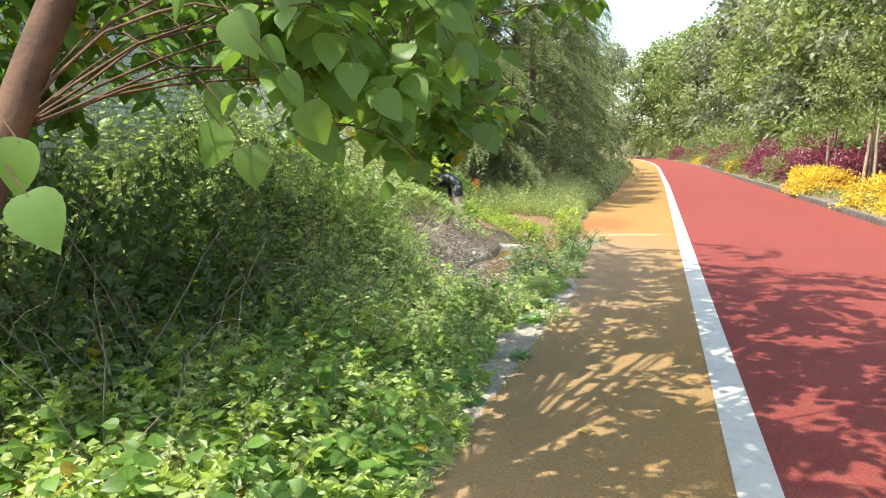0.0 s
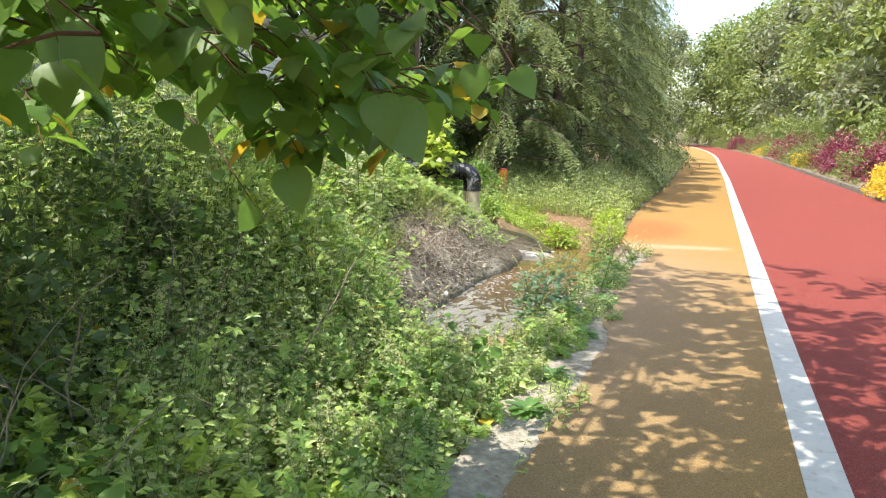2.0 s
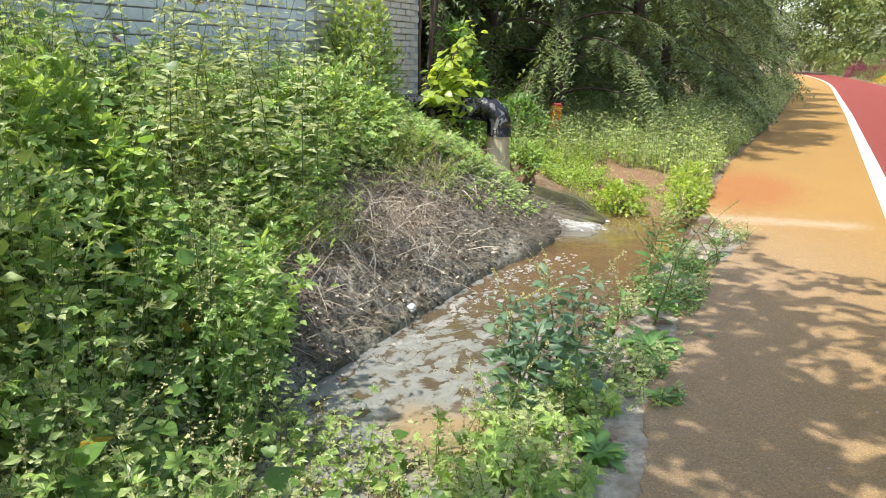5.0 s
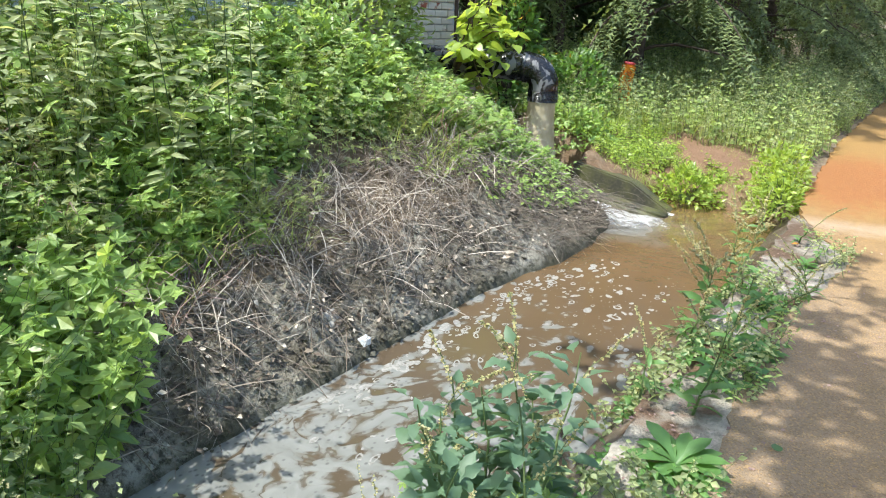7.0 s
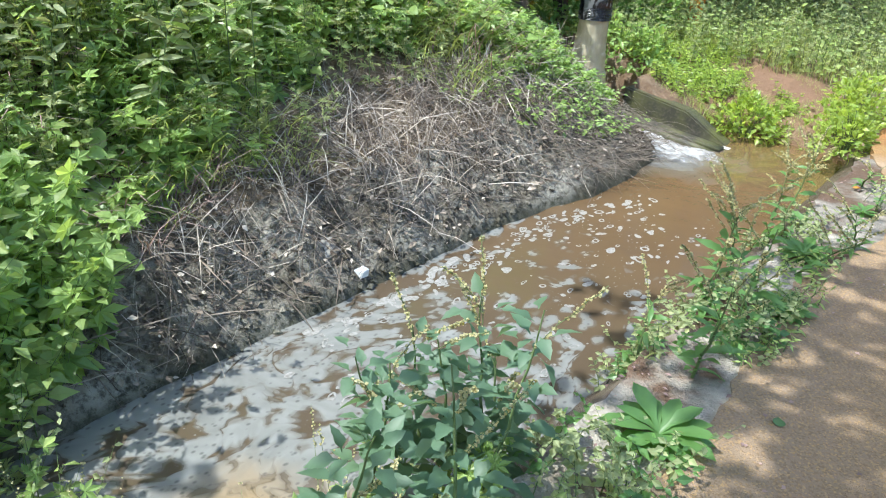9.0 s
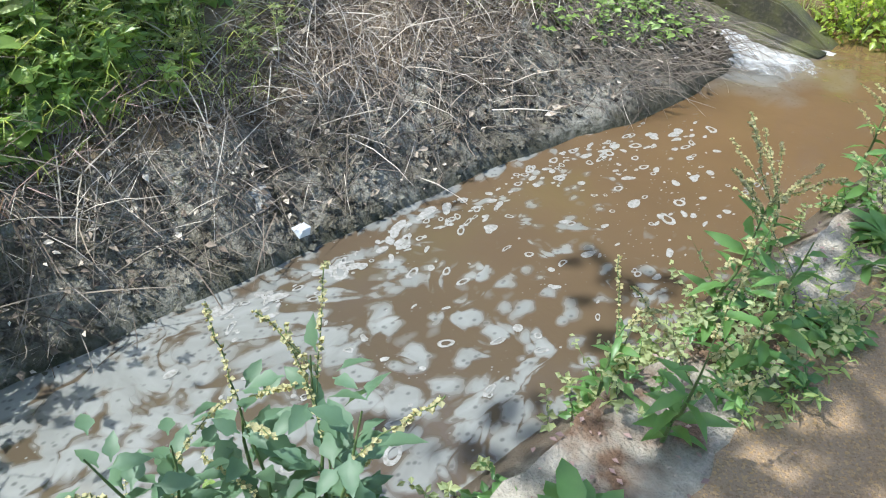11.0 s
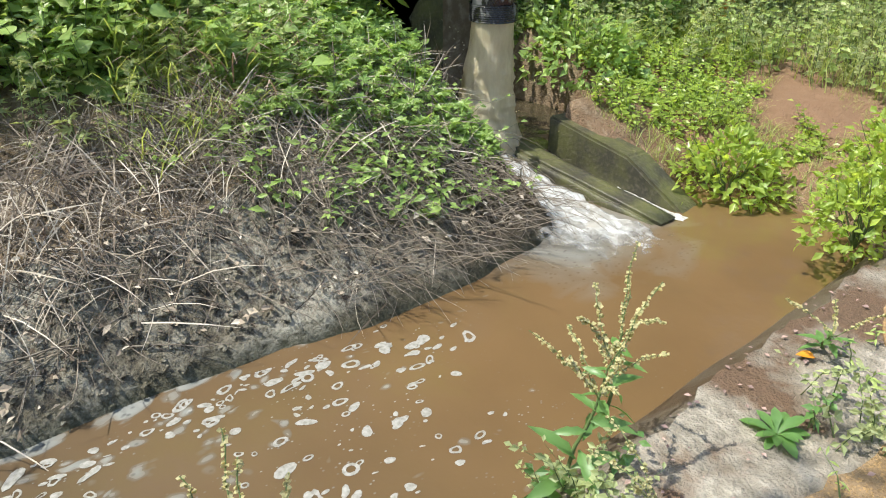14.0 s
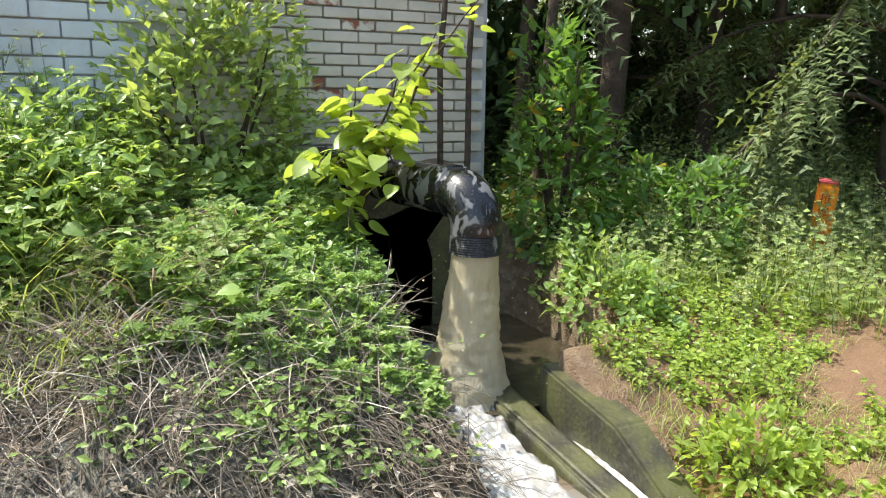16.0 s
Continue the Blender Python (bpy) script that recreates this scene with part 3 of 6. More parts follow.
def ground_z(x, y):
    x, y = np.asarray(x, float), np.asarray(y, float)
    x = x - bend(y)
    x = x - bulge(y) * smooth(x, -4.2, -3.0) * (1 - smooth(x, -2.2, -1.7))
    right = np.interp(x, [4.4, 5.0, 8, 14, 40, 90, 700], [-0.04, 0.14, 0.3, 0.8, 3.0, 5, 6])
    ditch = np.interp(x, [-700, -30, -8, -5, -4.2, -3.6, -3.1, -2.78, -2.66, -2.56, -2.48, -1.40, -1.34, -1.12, -0.95],
                      [3, 1.6, 1.1, 1.0, 0.8, 0.5, 0.18, -0.02, -0.12, -0.22, -0.55, -0.55, -0.27, -0.045, -0.04])
    near = np.interp(x, [-700, -30, -8, -5, -3.5, -2.2, -1.4, -1.0], [3, 1.6, 1.1, 0.95, 0.4, 0.0, -0.07, -0.04])
    beyond = np.interp(x, [-700, -30, -8, -5, -4, -2.6, -1.6, -1.1], [2, 1.0, 0.4, 0.34, 0.26, 0.14, 0.02, -0.04])
    d = ditch * smooth(y, 7.1, 7.7) + near * (1 - smooth(y, 7.1, 7.7))
    far = smooth(y + 0.25 * fbm(x, y, 2.0, 5), 14.25, 14.9)
    beyond = beyond - 0.15 * (1 - smooth(y, 14.9, 16.0)) * smooth(x, -3.5, -3.0) * (1 - smooth(x, -1.6, -1.2))
    d = d * (1 - far) + beyond * far
    # the plunge pool below the pipe and its way into the ditch
    nose = smooth(y + 0.1 * fbm(x, y, 5, 2), 13.22, 13.36) * (1 - smooth(y, 13.95, 14.05)) * smooth(x, -4.7, -4.6) * (1 - smooth(x, -2.5, -2.3))
    back = smooth(y, 13.3, 13.4) * (1 - smooth(y, 14.55, 14.75)) * smooth(x, -4.7, -4.6) * (1 - smooth(x, -3.3, -3.15))
    pool = np.maximum(nose, back)
    d = d * (1 - pool) - 0.55 * pool
    # earth behind the wing wall
    wing = smooth(y, 14.0, 14.08) * (1 - smooth(y, 14.8, 15.2)) * smooth(x, -3.2, -3.1) * (1 - smooth(x, -2.6, -1.9))
    d = d + wing * np.maximum(np.interp(x, [-3.2, -2.6, -2.1], [0.02, -0.09, -0.3]) - d, 0)
    # slumped, lumpy face of the near bank
    d = d + (0.055 * fbm(x, y, 4.5, 14) + 0.04 * fbm(x, y, 11, 15) + 0.014 * fbm(x, y, 27, 16)) * smooth(x, -3.5, -3.2) * (1 - smooth(x, -2.72, -2.58)) * smooth(y, 7.9, 8.3) * (1 - smooth(y, 13.1, 13.3))
    # the right shoulder of the ditch bulges a little
    bumps = 0.03 * fbm(x, y, 2.2, 1) + 0.022 * fbm(x, y, 7, 3) + 0.008 * fbm(x, y, 22, 6)
    off = smooth(-x, 1.1, 1.6) + smooth(x, 4.9, 5.4)
    z = np.where(x < 2, d, right) + bumps * np.clip(off, 0, 1)
    return np.where((x > -1.0) & (x < 4.4), -0.04, z)


xs = np.unique(np.round(np.concatenate([-np.geomspace(7, 700, 26), np.arange(-7, -5, 0.25), np.arange(-5, -0.7, 0.055), np.arange(-0.5, 4.4, 0.6), np.arange(4.4, 6, 0.2), np.arange(6, 14, 0.8), np.geomspace(14, 700, 20)]), 3))
ys = np.unique(np.round(np.concatenate([-np.geomspace(4, 700, 16), np.arange(-4, 6.6, 0.35), np.arange(6.6, 16, 0.06), np.arange(16, 30, 0.5), np.arange(30, 120, 3.0), np.geomspace(120, 900, 14)]), 3))
V, F = grid(xs, ys, ground_z)
ground = piece("ground", mesh_of("ground", V, F, [SOIL, BANK, RIM], True,
               [1 if 8.0 < c[1] < 13.6 and -3.02 < c[0] < -2.2 else 2 if 7.6 < c[1] < 14.3 and -1.5 < c[0] < -0.95 else 0 for c in V[F].mean(1)]))
tagged(ground, "brown earth with a rough concrete-sided ditch cut into it", "ground", kind="structure")


def ribbon(name, left, right, y0, y1, z0, z1, mt, step=0.25, label="", category="road", edge=None):
    """A strip of surfacing with real thickness along the path."""
    ys = np.concatenate([np.arange(y0, min(y1, 40), step), np.arange(40, y1 + 1, 3.0)]) if y1 > 40 else np.arange(y0, y1 + step, step)
    l = left(ys) + bend(ys)
    r = right(ys) + bend(ys)
    n = len(ys)
    cols = np.stack([np.stack([l, ys, np.full(n, z0)], -1), np.stack([l, ys, np.full(n, z1)], -1), np.stack([r, ys, np.full(n, z1)], -1), np.stack([r, ys, np.full(n, z0)], -1)], 1)
    i = np.arange(n - 1)[:, None] * 4 + np.arange(3)[None]
    F = np.stack([i, i + 4, i + 5, i + 1], -1).reshape(-1, 4)
    return tagged(piece(name, mesh_of(name, cols.reshape(-1, 3), F, mt)), label, category, kind="structure")


def const(v):
    return lambda y: np.full(len(y), v)


def yellow_edge(y):
    e = np.interp(y, [-30, 2, 4.2, 6.1, 8.2, 9.4, 9.8, 11, 11.9, 12.6, 13.2, 14, 18, 31, 60, 160], [-1.0, -0.95, -0.87, -0.79, -0.66, -0.86, -0.79, -0.9, -0.72, -0.62, -0.9, -1.15, -1.27, -1.0, -1.0, -1.0])
    return e + 0.018 * np.sin(y * 9.1) * np.sin(y * 3.7 + 1) + 0.008 * np.sin(y * 31) + 0.006 * np.sin(y * 57 + 1)


def line_left(y):
    """The painted line drifts slowly to the right."""
    return np.interp(y, [-30, 0, 32, 60, 160], [-0.02, 0.41, 0.80, 0.92, 1.0])


ribbon("road", lambda y: line_left(y) + 0.195, const(4.5), -30, 160, -0.05, 0.0, RED, label="red coloured asphalt cycle lane, smooth and dry")
ribbon("pavement", yellow_edge, lambda y: line_left(y) + 0.005, -30, 160, -0.05, 0.0, YELLOW, 0.06, "yellow asphalt walking lane, dusty and stained by silt", "pavement")
ribbon("lane_line", line_left, lambda y: line_left(y) + 0.2, -30, 160, -0.05, 0.005, PAINT, label="worn white painted lane line", category="road marking")
ribbon("gutter_slab", lambda y: -1.12 + 0.03 * np.sin(y * 3.3) * np.sin(y * 1.7) + 0.012 * np.sin(y * 13) + 0.008 * np.sin(y * 41), const(-0.4), 2.0, 13.6, -0.12, -0.008, RIM, 0.06, "pale cracked concrete edging slab beside the lane", "pavement")

# ---- kerb along the far side ----
kerb = thing("kerb", (4.7, 20, 0), "low weathered concrete kerb between red lane and planting", "kerb", kind="structure")
bmk = box_bm(0, 0.16, 0.01, 0.99, -0.1, 0.15, 0.02)
stone_me = bm_mesh("kerb_stone", bmk, KERB)
for i in range(62):
    y = 4 + i * 1.0
    piece("kerb_stone", stone_me, kerb, m=pose(4.5 + float(bend(y)), y, rng.uniform(-0.02, 0.0), 0, rng.uniform(-2, 2), rng.uniform(-0.6, 0.6)))

# ---- painted wall of the pump house ----
wall = thing("wall_west", (-5.12, 8.0, 0.9), "white-painted brick wall, flaking to bare red brick", "wall", kind="structure")
WALL_TOP, SEAM = 2.75, 12.3
core = box_bm(-5.30, -5.035, -4.0, 14.66, 0.2, WALL_TOP)
piece("wall_core", bm_mesh("wall_core", core, MORTAR), wall, "grey mortar bed")


def brick_mesh(name, ln, ht, mt):
    return bm_mesh(name, box_bm(-0.03, 0.035, 0.004, ln - 0.004, 0.004, ht - 0.004, 0.005), mt)


blockm, brickm = brick_mesh("block", 0.30, 0.098, BRICK_BLUE), brick_mesh("brick", 0.24, 0.072, BRICK_CREAM)
far_lots, rest = [], []
for r in range(21):
    z = 0.85 + r * 0.102
    if z + 0.1 > WALL_TOP:
        break
    y = SEAM - 0.30 * (1 + 0.5 * (r % 2))
    while y > -3.8:
        if y > 8.9 and z > 0.95 and z < 2.4:
            piece("block", blockm, wall, m=pose(-5.035 + rng.normal(0, 0.003), y, z, 0, rng.normal(0, 0.4), rng.normal(0, 0.4)))
        else:
            rest.append((-5.035, y, z))
        y -= 0.302
for r in range(30):
    z = 0.75 + r * 0.0755
    if z + 0.07 > WALL_TOP:
        break
    y = SEAM - 0.12 * (r % 2) + 0.12
    while y + 0.24 < 14.68:
        if 13.0 < y and 1.1 < z < 2.5:
            piece("brick", brickm, wall, m=pose(-5.03 + rng.normal(0, 0.004), y, z, 0, rng.normal(0, 0.5), rng.normal(0, 0.5)))
        else:
            far_lots.append((-5.03, y, z))
        y += 0.2445


def many(me, places, name, mt):
    V0 = np.array([v.co[:] for v in me.vertices])
    tri = []
    for p in me.polygons:
        vs = list(p.vertices)
        tri += [(vs[0], vs[k], vs[k + 1]) for k in range(1, len(vs) - 1)]
    P = np.asarray(places, float)
    V = (V0[None] + P[:, None]).reshape(-1, 3)
    F = (np.array(tri)[None] + (np.arange(len(P)) * len(V0))[:, None, None]).reshape(-1, 3)
    return mesh_of(name, V, F, mt)


piece("blockwork", many(blockm, rest, "blockwork", BRICK_BLUE), wall, "pale blue-white painted blocks", kind="stuff")
piece("brickwork", many(brickm, far_lots, "brickwork", BRICK_CREAM), wall, "cream painted bricks", kind="stuff")
piece("wall_cap", bm_mesh("wall_cap", box_bm(-5.4, -4.96, -4.05, 14.72, WALL_TOP, WALL_TOP + 0.08, 0.015), CONCRETE), wall, "grey concrete coping")
piece("wall_foot", bm_mesh("wall_foot", box_bm(-5.36, -4.98, 11.5, 14.7, -0.4, 0.83, 0.02, 6, 0.02), CONCRETE), wall, "rough rendered footing")

# ---- culvert under the wall ----
culvert = thing("culvert", (-4.75, 13.6, -0.4), "dark concrete culvert mouth in a damp headwall", "culvert")
bm = bmesh.new()
prof = [(12.75, -0.6), (13.12, -0.6), (13.12, 0.35)]
prof += [(13.57 - 0.45 * math.cos(a), 0.35 + 0.32 * math.sin(a)) for a in np.linspace(0, math.pi, 9)[1:-1]]
prof += [(14.02, 0.35), (14.02, -0.6), (14.3, -0.6), (14.3, 0.9), (12.75, 0.95)]
rows = [[bm.verts.new((x, y, z)) for y, z in prof] for x in (-4.62, -4.95)]
n = len(prof)
for i in range(n):
    j = (i + 1) % n
    bm.faces.new((rows[0][i], rows[1][i], rows[1][j], rows[0][j]))
bm.faces.new(rows[0][::-1])
bm.faces.new(rows[1])
bmesh.ops.triangulate(bm, faces=bm.faces[:])
piece("headwall", bm_mesh("headwall", bm, MOSS), culvert, "stained grey concrete headwall")
# tunnel box, its darkness helped by the near-black lining colour
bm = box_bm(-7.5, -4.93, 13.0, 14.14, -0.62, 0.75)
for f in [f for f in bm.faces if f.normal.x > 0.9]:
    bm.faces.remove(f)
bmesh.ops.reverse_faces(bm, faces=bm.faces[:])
piece("tunnel", bm_mesh("tunnel", bm, BLACK_HOLE), culvert, "tunnel lining coloured near-black for the dark inside")

# ---- wing wall and weir ----
wing = thing("wing_wall", (-2.7, 14.02, -0.4), "mossy concrete wing wall sloping down into the ditch", "retaining wall")
bm = bmesh.new()
a = [(-3.19, 13.94, -0.6), (-2.15, 13.97, -0.6), (-2.15, 13.97, -0.28), (-2.6, 13.965, -0.02), (-3.19, 13.94, 0.095)]
f = [bm.verts.new(p) for p in a]
b = [bm.verts.new((p[0], p[1] + 0.2, p[2] - 0.012)) for p in a]
bm.faces.new(f)
bm.faces.new(b[::-1])
for i in range(5):
    j = (i + 1) % 5
    bm.faces.new((f[j], f[i], b[i], b[j]))
bmesh.ops.bevel(bm, geom=bm.edges[:], offset=0.015, segments=2, affect="EDGES")
bmesh.ops.triangulate(bm, faces=bm.faces[:])
bmesh.ops.subdivide_edges(bm, edges=[e for e in bm.edges if e.calc_length() > 0.12], cuts=3, use_grid_fill=True)
for v in bm.verts:
    v.co += noise.noise_vector(v.co * 9) * 0.004
piece("wall_body", bm_mesh("wing_body", bm, MOSS, False), wing)

weir = thing("weir_slab", (-2.75, 13.83, -0.4), "tilted mossy concrete slab damming the pool", "slab")
bm = box_bm(-0.62, 0.60, -0.085, 0.085, -0.22, 0.02, 0.02, 5, 0.012, 4)
me = bm_mesh("slab_body", bm, MOSS, True)
me.transform(pose(-2.76, 13.80, -0.17, 0, 8.0, 1.5))
piece("slab_body", me, weir)
bm = box_bm(-3.40, -3.24, 13.28, 13.86, -0.6, -0.14, 0.02, 4, 0.012, 9)
piece("sill", bm_mesh("sill", bm, MOSS, True), weir, "dark wet sill")

# ---- water ----
def shore(y):
    return np.interp(y, [7, 9, 11.7, 12.1, 12.8, 13.3, 13.5, 14.2], [-2.6, -2.58, -2.6, -2.6, -2.6, -2.7, -3.1, -3.1])


V, F = grid(np.arange(-3.5, -1.2, 0.04), np.arange(7.2, 15.0, 0.04), lambda x, y: -0.25 + 0.0012 * fbm(x, y, 9, 8) + 0.006 * fbm(x, y, 5, 4) * smooth(y, 12.6, 13.6) - 0.05 * smooth(-x, 2.9, 3.2))
tagged(piece("water", mesh_of("water", V, F, WATER, True)), "brown turbid ditch water with drifting white scum", "water", kind="structure")
V, F = grid(np.arange(-5.2, -3.14, 0.05), np.arange(13.1, 14.8, 0.05), lambda x, y: -0.125 + 0.012 * fbm(x, y, 11, 8) + 0.02 * np.exp(-((x + 3.47) ** 2 + (y - 13.69) ** 2) / 0.06) * fbm(x, y, 30, 5))
tagged(piece("pool_water", mesh_of("pool_water", V, F, POOL, True)), "swirling plunge pool water, coloured dark for shade and reflections", "water", kind="structure")


def cascade_z(x, y):
    t = smooth(x, -3.36, -2.35)
    billow = 0.055 * np.abs(fbm(x, y * 1.2, 9, 3)) + 0.03 * np.abs(fbm(x, y, 19, 6)) + 0.008 * fbm(x, y, 50, 7)
    edge = smooth(y + 0.05 * fbm(x, y, 8, 1), 13.66, 13.73) * (1 - smooth(x, -2.2, -2.1))
    return -0.135 - 0.10 * t ** 0.7 + billow * (1 - 0.5 * t) - 0.16 * edge - 0.05 * smooth(x, -2.35, -1.9)


V, F = grid(np.arange(-3.5, -1.85, 0.018), np.arange(12.95, 14.0, 0.018), cascade_z)
tagged(piece("cascade", mesh_of("cascade", V, F, FOAMING, True)), "white foaming water pouring over the sill", "water", kind="structure")
V, F = grid(np.arange(-3.2, -2.15, 0.03), np.arange(13.885, 13.975, 0.015), lambda x, y: np.interp(x, [-3.2, -2.75, -2.15], [-0.23, -0.21, -0.255]) + 0.012 * fbm(x, y, 25, 2))
tagged(piece("side_cascade", mesh_of("side_cascade", V, F, WHITE, True)), "narrow white run of water beside the slab", "water", kind="structure")

# froth round the foot of the jet
V, F = grid(np.arange(-4.5, -3.2, 0.03), np.arange(13.3, 14.25, 0.03), lambda x, y: -0.19 + 0.12 * np.exp(-((x + 3.72) ** 2 / 0.08 + (y - 13.68) ** 2 / 0.09)) + 0.115 * np.exp(-((x + 4.0) ** 2 / 0.12 + (y - 13.7) ** 2 / 0.06)) + 0.02 * fbm(x, y, 18, 3) + 0.01 * fbm(x, y, 40, 9))
tagged(piece("froth", mesh_of("froth", V, F, WHITE, True)), "white froth where the jet hits the pool", "water", kind="structure")

# scum rings and flakes
def flakes():
    V, F, k = [], [], 0
    r = np.random.default_rng(11)
    for i in range(330):
        if r.random() < 0.4:
            y = r.uniform(9.5, 12.3)
            x = -2.47 + float(bulge(y)) + abs(r.normal(0, 0.10)) + 0.12 * (y > 12)
        else:
            y = 12.1 - abs(r.normal(0, 1.7))
            x = r.uniform(-2.4, -1.5)
        if y < 9.2:
            continue
        s = r.uniform(0.004, 0.018) * (1.0 if r.random() < 0.8 else 1.7)
        el, rot, m = r.uniform(1.0, 2.4), r.uniform(-0.7, 0.7) + 1.7, 12
        ph, am = r.uniform(0, 6.28), r.uniform(0, 0.35)
        inner = 0.55 if r.random() < 0.5 and s > 0.010 else 0.02
        for part in (1.0, inner):
            for a in np.linspace(0, 2 * math.pi, m, endpoint=False):
                q = s * part * (1 + am * math.sin(2 * a + ph) + 0.5 * am * math.sin(3 * a - ph))
                u, w = q * el * math.cos(a), q * math.sin(a)
                V.append((x + u * math.cos(rot) - w * math.sin(rot), y + u * math.sin(rot) + w * math.cos(rot), -0.2482 if part == 1.0 else -0.2472))
        F += [(k + j, k + (j + 1) % m, k + m + (j + 1) % m, k + m + j) for j in range(m)]
        k += 2 * m
    return V, F


FOAM = plain_mat("scum_foam", (0.2, 0.19, 0.17), (0.42, 0.41, 0.39), 60, 0.5, 0.3, 0.004)
V, F = flakes()
tagged(piece("scum", mesh_of("scum", V, F, FOAM, True)), "small pale scum flakes drifting on the ditch", "foam", kind="stuff")

# ---- outlet pipe and jet ----
pipe = thing("outlet_pipe", (-3.46, 13.70, 0.66), "black plastic outlet pipe splashed with pale mud", "pipe")
R = 0.132
centre, pdir = np.array((-3.46, 13.70)), np.array((-0.976, -0.218))
pz, bendr = 0.965, 0.17
knee = np.array([(*(centre + pdir * bendr * (1 - math.cos(a))), pz - bendr * (1 - math.sin(a))) for a in np.linspace(0, math.pi / 2, 12)])
arc = np.concatenate([[(*centre, 0.735)], knee])
shell = lambda P, r, k=28: tube(P, r, k)
V, F = shell(arc, R * 1.05)
elbow = piece("elbow", mesh_of("elbow", V, F, PIPE, True), pipe, "mud-splashed black elbow")
end = centre + pdir * 1.66
V, F = shell([(*(centre + pdir * bendr), pz), (*(centre + pdir * 1.0), pz + 0.01), (*end, pz + 0.02)], R)
run = piece("run", mesh_of("run", V, F, PIPE, True), pipe)
zz = np.linspace(0.662, 0.765, 36)
V, F = shell([(*centre, z) for z in zz], R * 1.05 + 0.004 + 0.003 * np.sin(zz * 2 * math.pi / 0.0125))
piece("threaded_collar", mesh_of("collar", V, F, PIPE, True), elbow, "ribbed dark collar at the mouth")
V, F = shell([(*(centre + pdir * d), pz) for d in (0.155, 0.16, 0.2, 0.205)], [R, R * 1.1, R * 1.1, R])
piece("joint_ring", mesh_of("joint_ring", V, F, PIPE, True), run)

jet = thing("water_jet", (-3.46, 13.70, -0.15), "column of muddy beige water falling from the pipe", "water")
V, F = [], []
nz, na = 60, 48
for i, z in enumerate(np.linspace(0.70, -0.2, nz)):
    t = (0.70 - z) / 0.9
    for a in np.linspace(0, 2 * math.pi, na, endpoint=False):
        d = noise.fractal(Vector((3.2 * math.cos(a), 3.2 * math.sin(a), z * 7)), 0.8, 2.0, 4)
        d2 = noise.noise(Vector((8 * math.cos(a), 8 * math.sin(a), z * 26)))
        r = 0.124 + 0.05 * t + 0.11 * t ** 3 + (0.008 + 0.014 * t) * d * min(1, t * 4) + 0.016 * d2 * min(1, t * 2)
        V.append((-3.46 - 0.02 * t + r * math.cos(a), 13.70 - 0.05 * t + r * math.sin(a), z))
i, j = np.meshgrid(np.arange(nz - 1), np.arange(na), indexing="ij")
a, b = i * na + j, i * na + (j + 1) % na
piece("jet_body", mesh_of("jet_body", V, np.stack([a, a + na, b + na, b], -1).reshape(-1, 4), STREAM, True), jet)
drops = cloud(SEED, np.stack([-3.5 + rng.normal(0, 0.17, 90) , 13.66 + rng.normal(0, 0.15, 90), rng.uniform(-0.1, 0.62, 90)], -1), ring_dirs(90, -1), facing(90), rng.uniform(0.006, 0.014, 90))
piece("droplets", mesh_of("droplets", *drops, STREAM), jet, kind="stuff")

# ---- marker post ----
post = thing("marker_post", (-3.87, 17.0, 0.1), "orange cable-marker post with red lettering and faded top", "marker post")
bm = box_bm(-0.075, 0.075, -0.075, 0.075, -0.1, 0.74, 0.02)
LEAN_POST = pose(-3.87, 17.0, 0.1, 3, 4, 38)
me = bm_mesh("post_body", bm, ORANGE)
me.transform(LEAN_POST)
post_body = piece("post_body", me, post)
bm = box_bm(-0.07, 0.07, -0.07, 0.07, 0.74, 0.765, 0.01)
me = bm_mesh("post_top", bm, PINK)
me.transform(LEAN_POST)
piece("post_top", me, post, "faded pinkish red cap")


def lettering(name, text, size, m, parent, mt):
    cu = bpy.data.curves.new(name, "FONT")
    cu.body, cu.size, cu.align_x, cu.align_y = text, size, "CENTER", "CENTER"
    tmp = new("tmp", cu)
    me = bpy.data.meshes.new_from_object(tmp.evaluated_get(bpy.context.evaluated_depsgraph_get()))
    bpy.data.objects.remove(tmp)
    bpy.data.curves.remove(cu)
    me.transform(m)
    me.materials.clear()
    me.materials.append(mt)
    return piece(name, me, parent, "dark red lettering")


for k, ch in enumerate("抢修电话"):
    lettering("lettering", ch, 0.085, LEAN_POST @ pose(-0.005, -0.0765, 0.62 - 0.1 * k, 90, 0, 0), post_body, LETTER)
for k, ch in enumerate("燃气"):
    lettering("lettering", ch, 0.06, LEAN_POST @ pose(0.0765, 0.0, 0.62 - 0.11 * k, 90, 0, 90), post_body, LETTER)

# ---- litter ----
bm = bmesh.new()
vs = [bm.verts.new(p) for p in ((-0.02, -0.012, 0), (0.02, -0.006, 0.004), (0.024, 0.03, 0.0), (0.004, 0.042, 0.006), (-0.018, 0.03, 0.003), (0.002, 0.012, 0.012))]
for i in range(5):
    bm.faces.new((vs[i], vs[(i + 1) % 5], vs[5]))
ex = bmesh.ops.extrude_face_region(bm, geom=bm.faces[:])
for e in ex["geom"]:
    if isinstance(e, bmesh.types.BMVert):
        e.co.z -= 0.003
me = bm_mesh("paper_scrap", bm, PAPER)
me.transform(pose(-2.60, 9.97, -0.165, 20, 58, 12) @ Matrix.Scale(1.35, 4))
tagged(piece("paper_scrap", me), "crumpled white paper scrap on the bank", "litter")

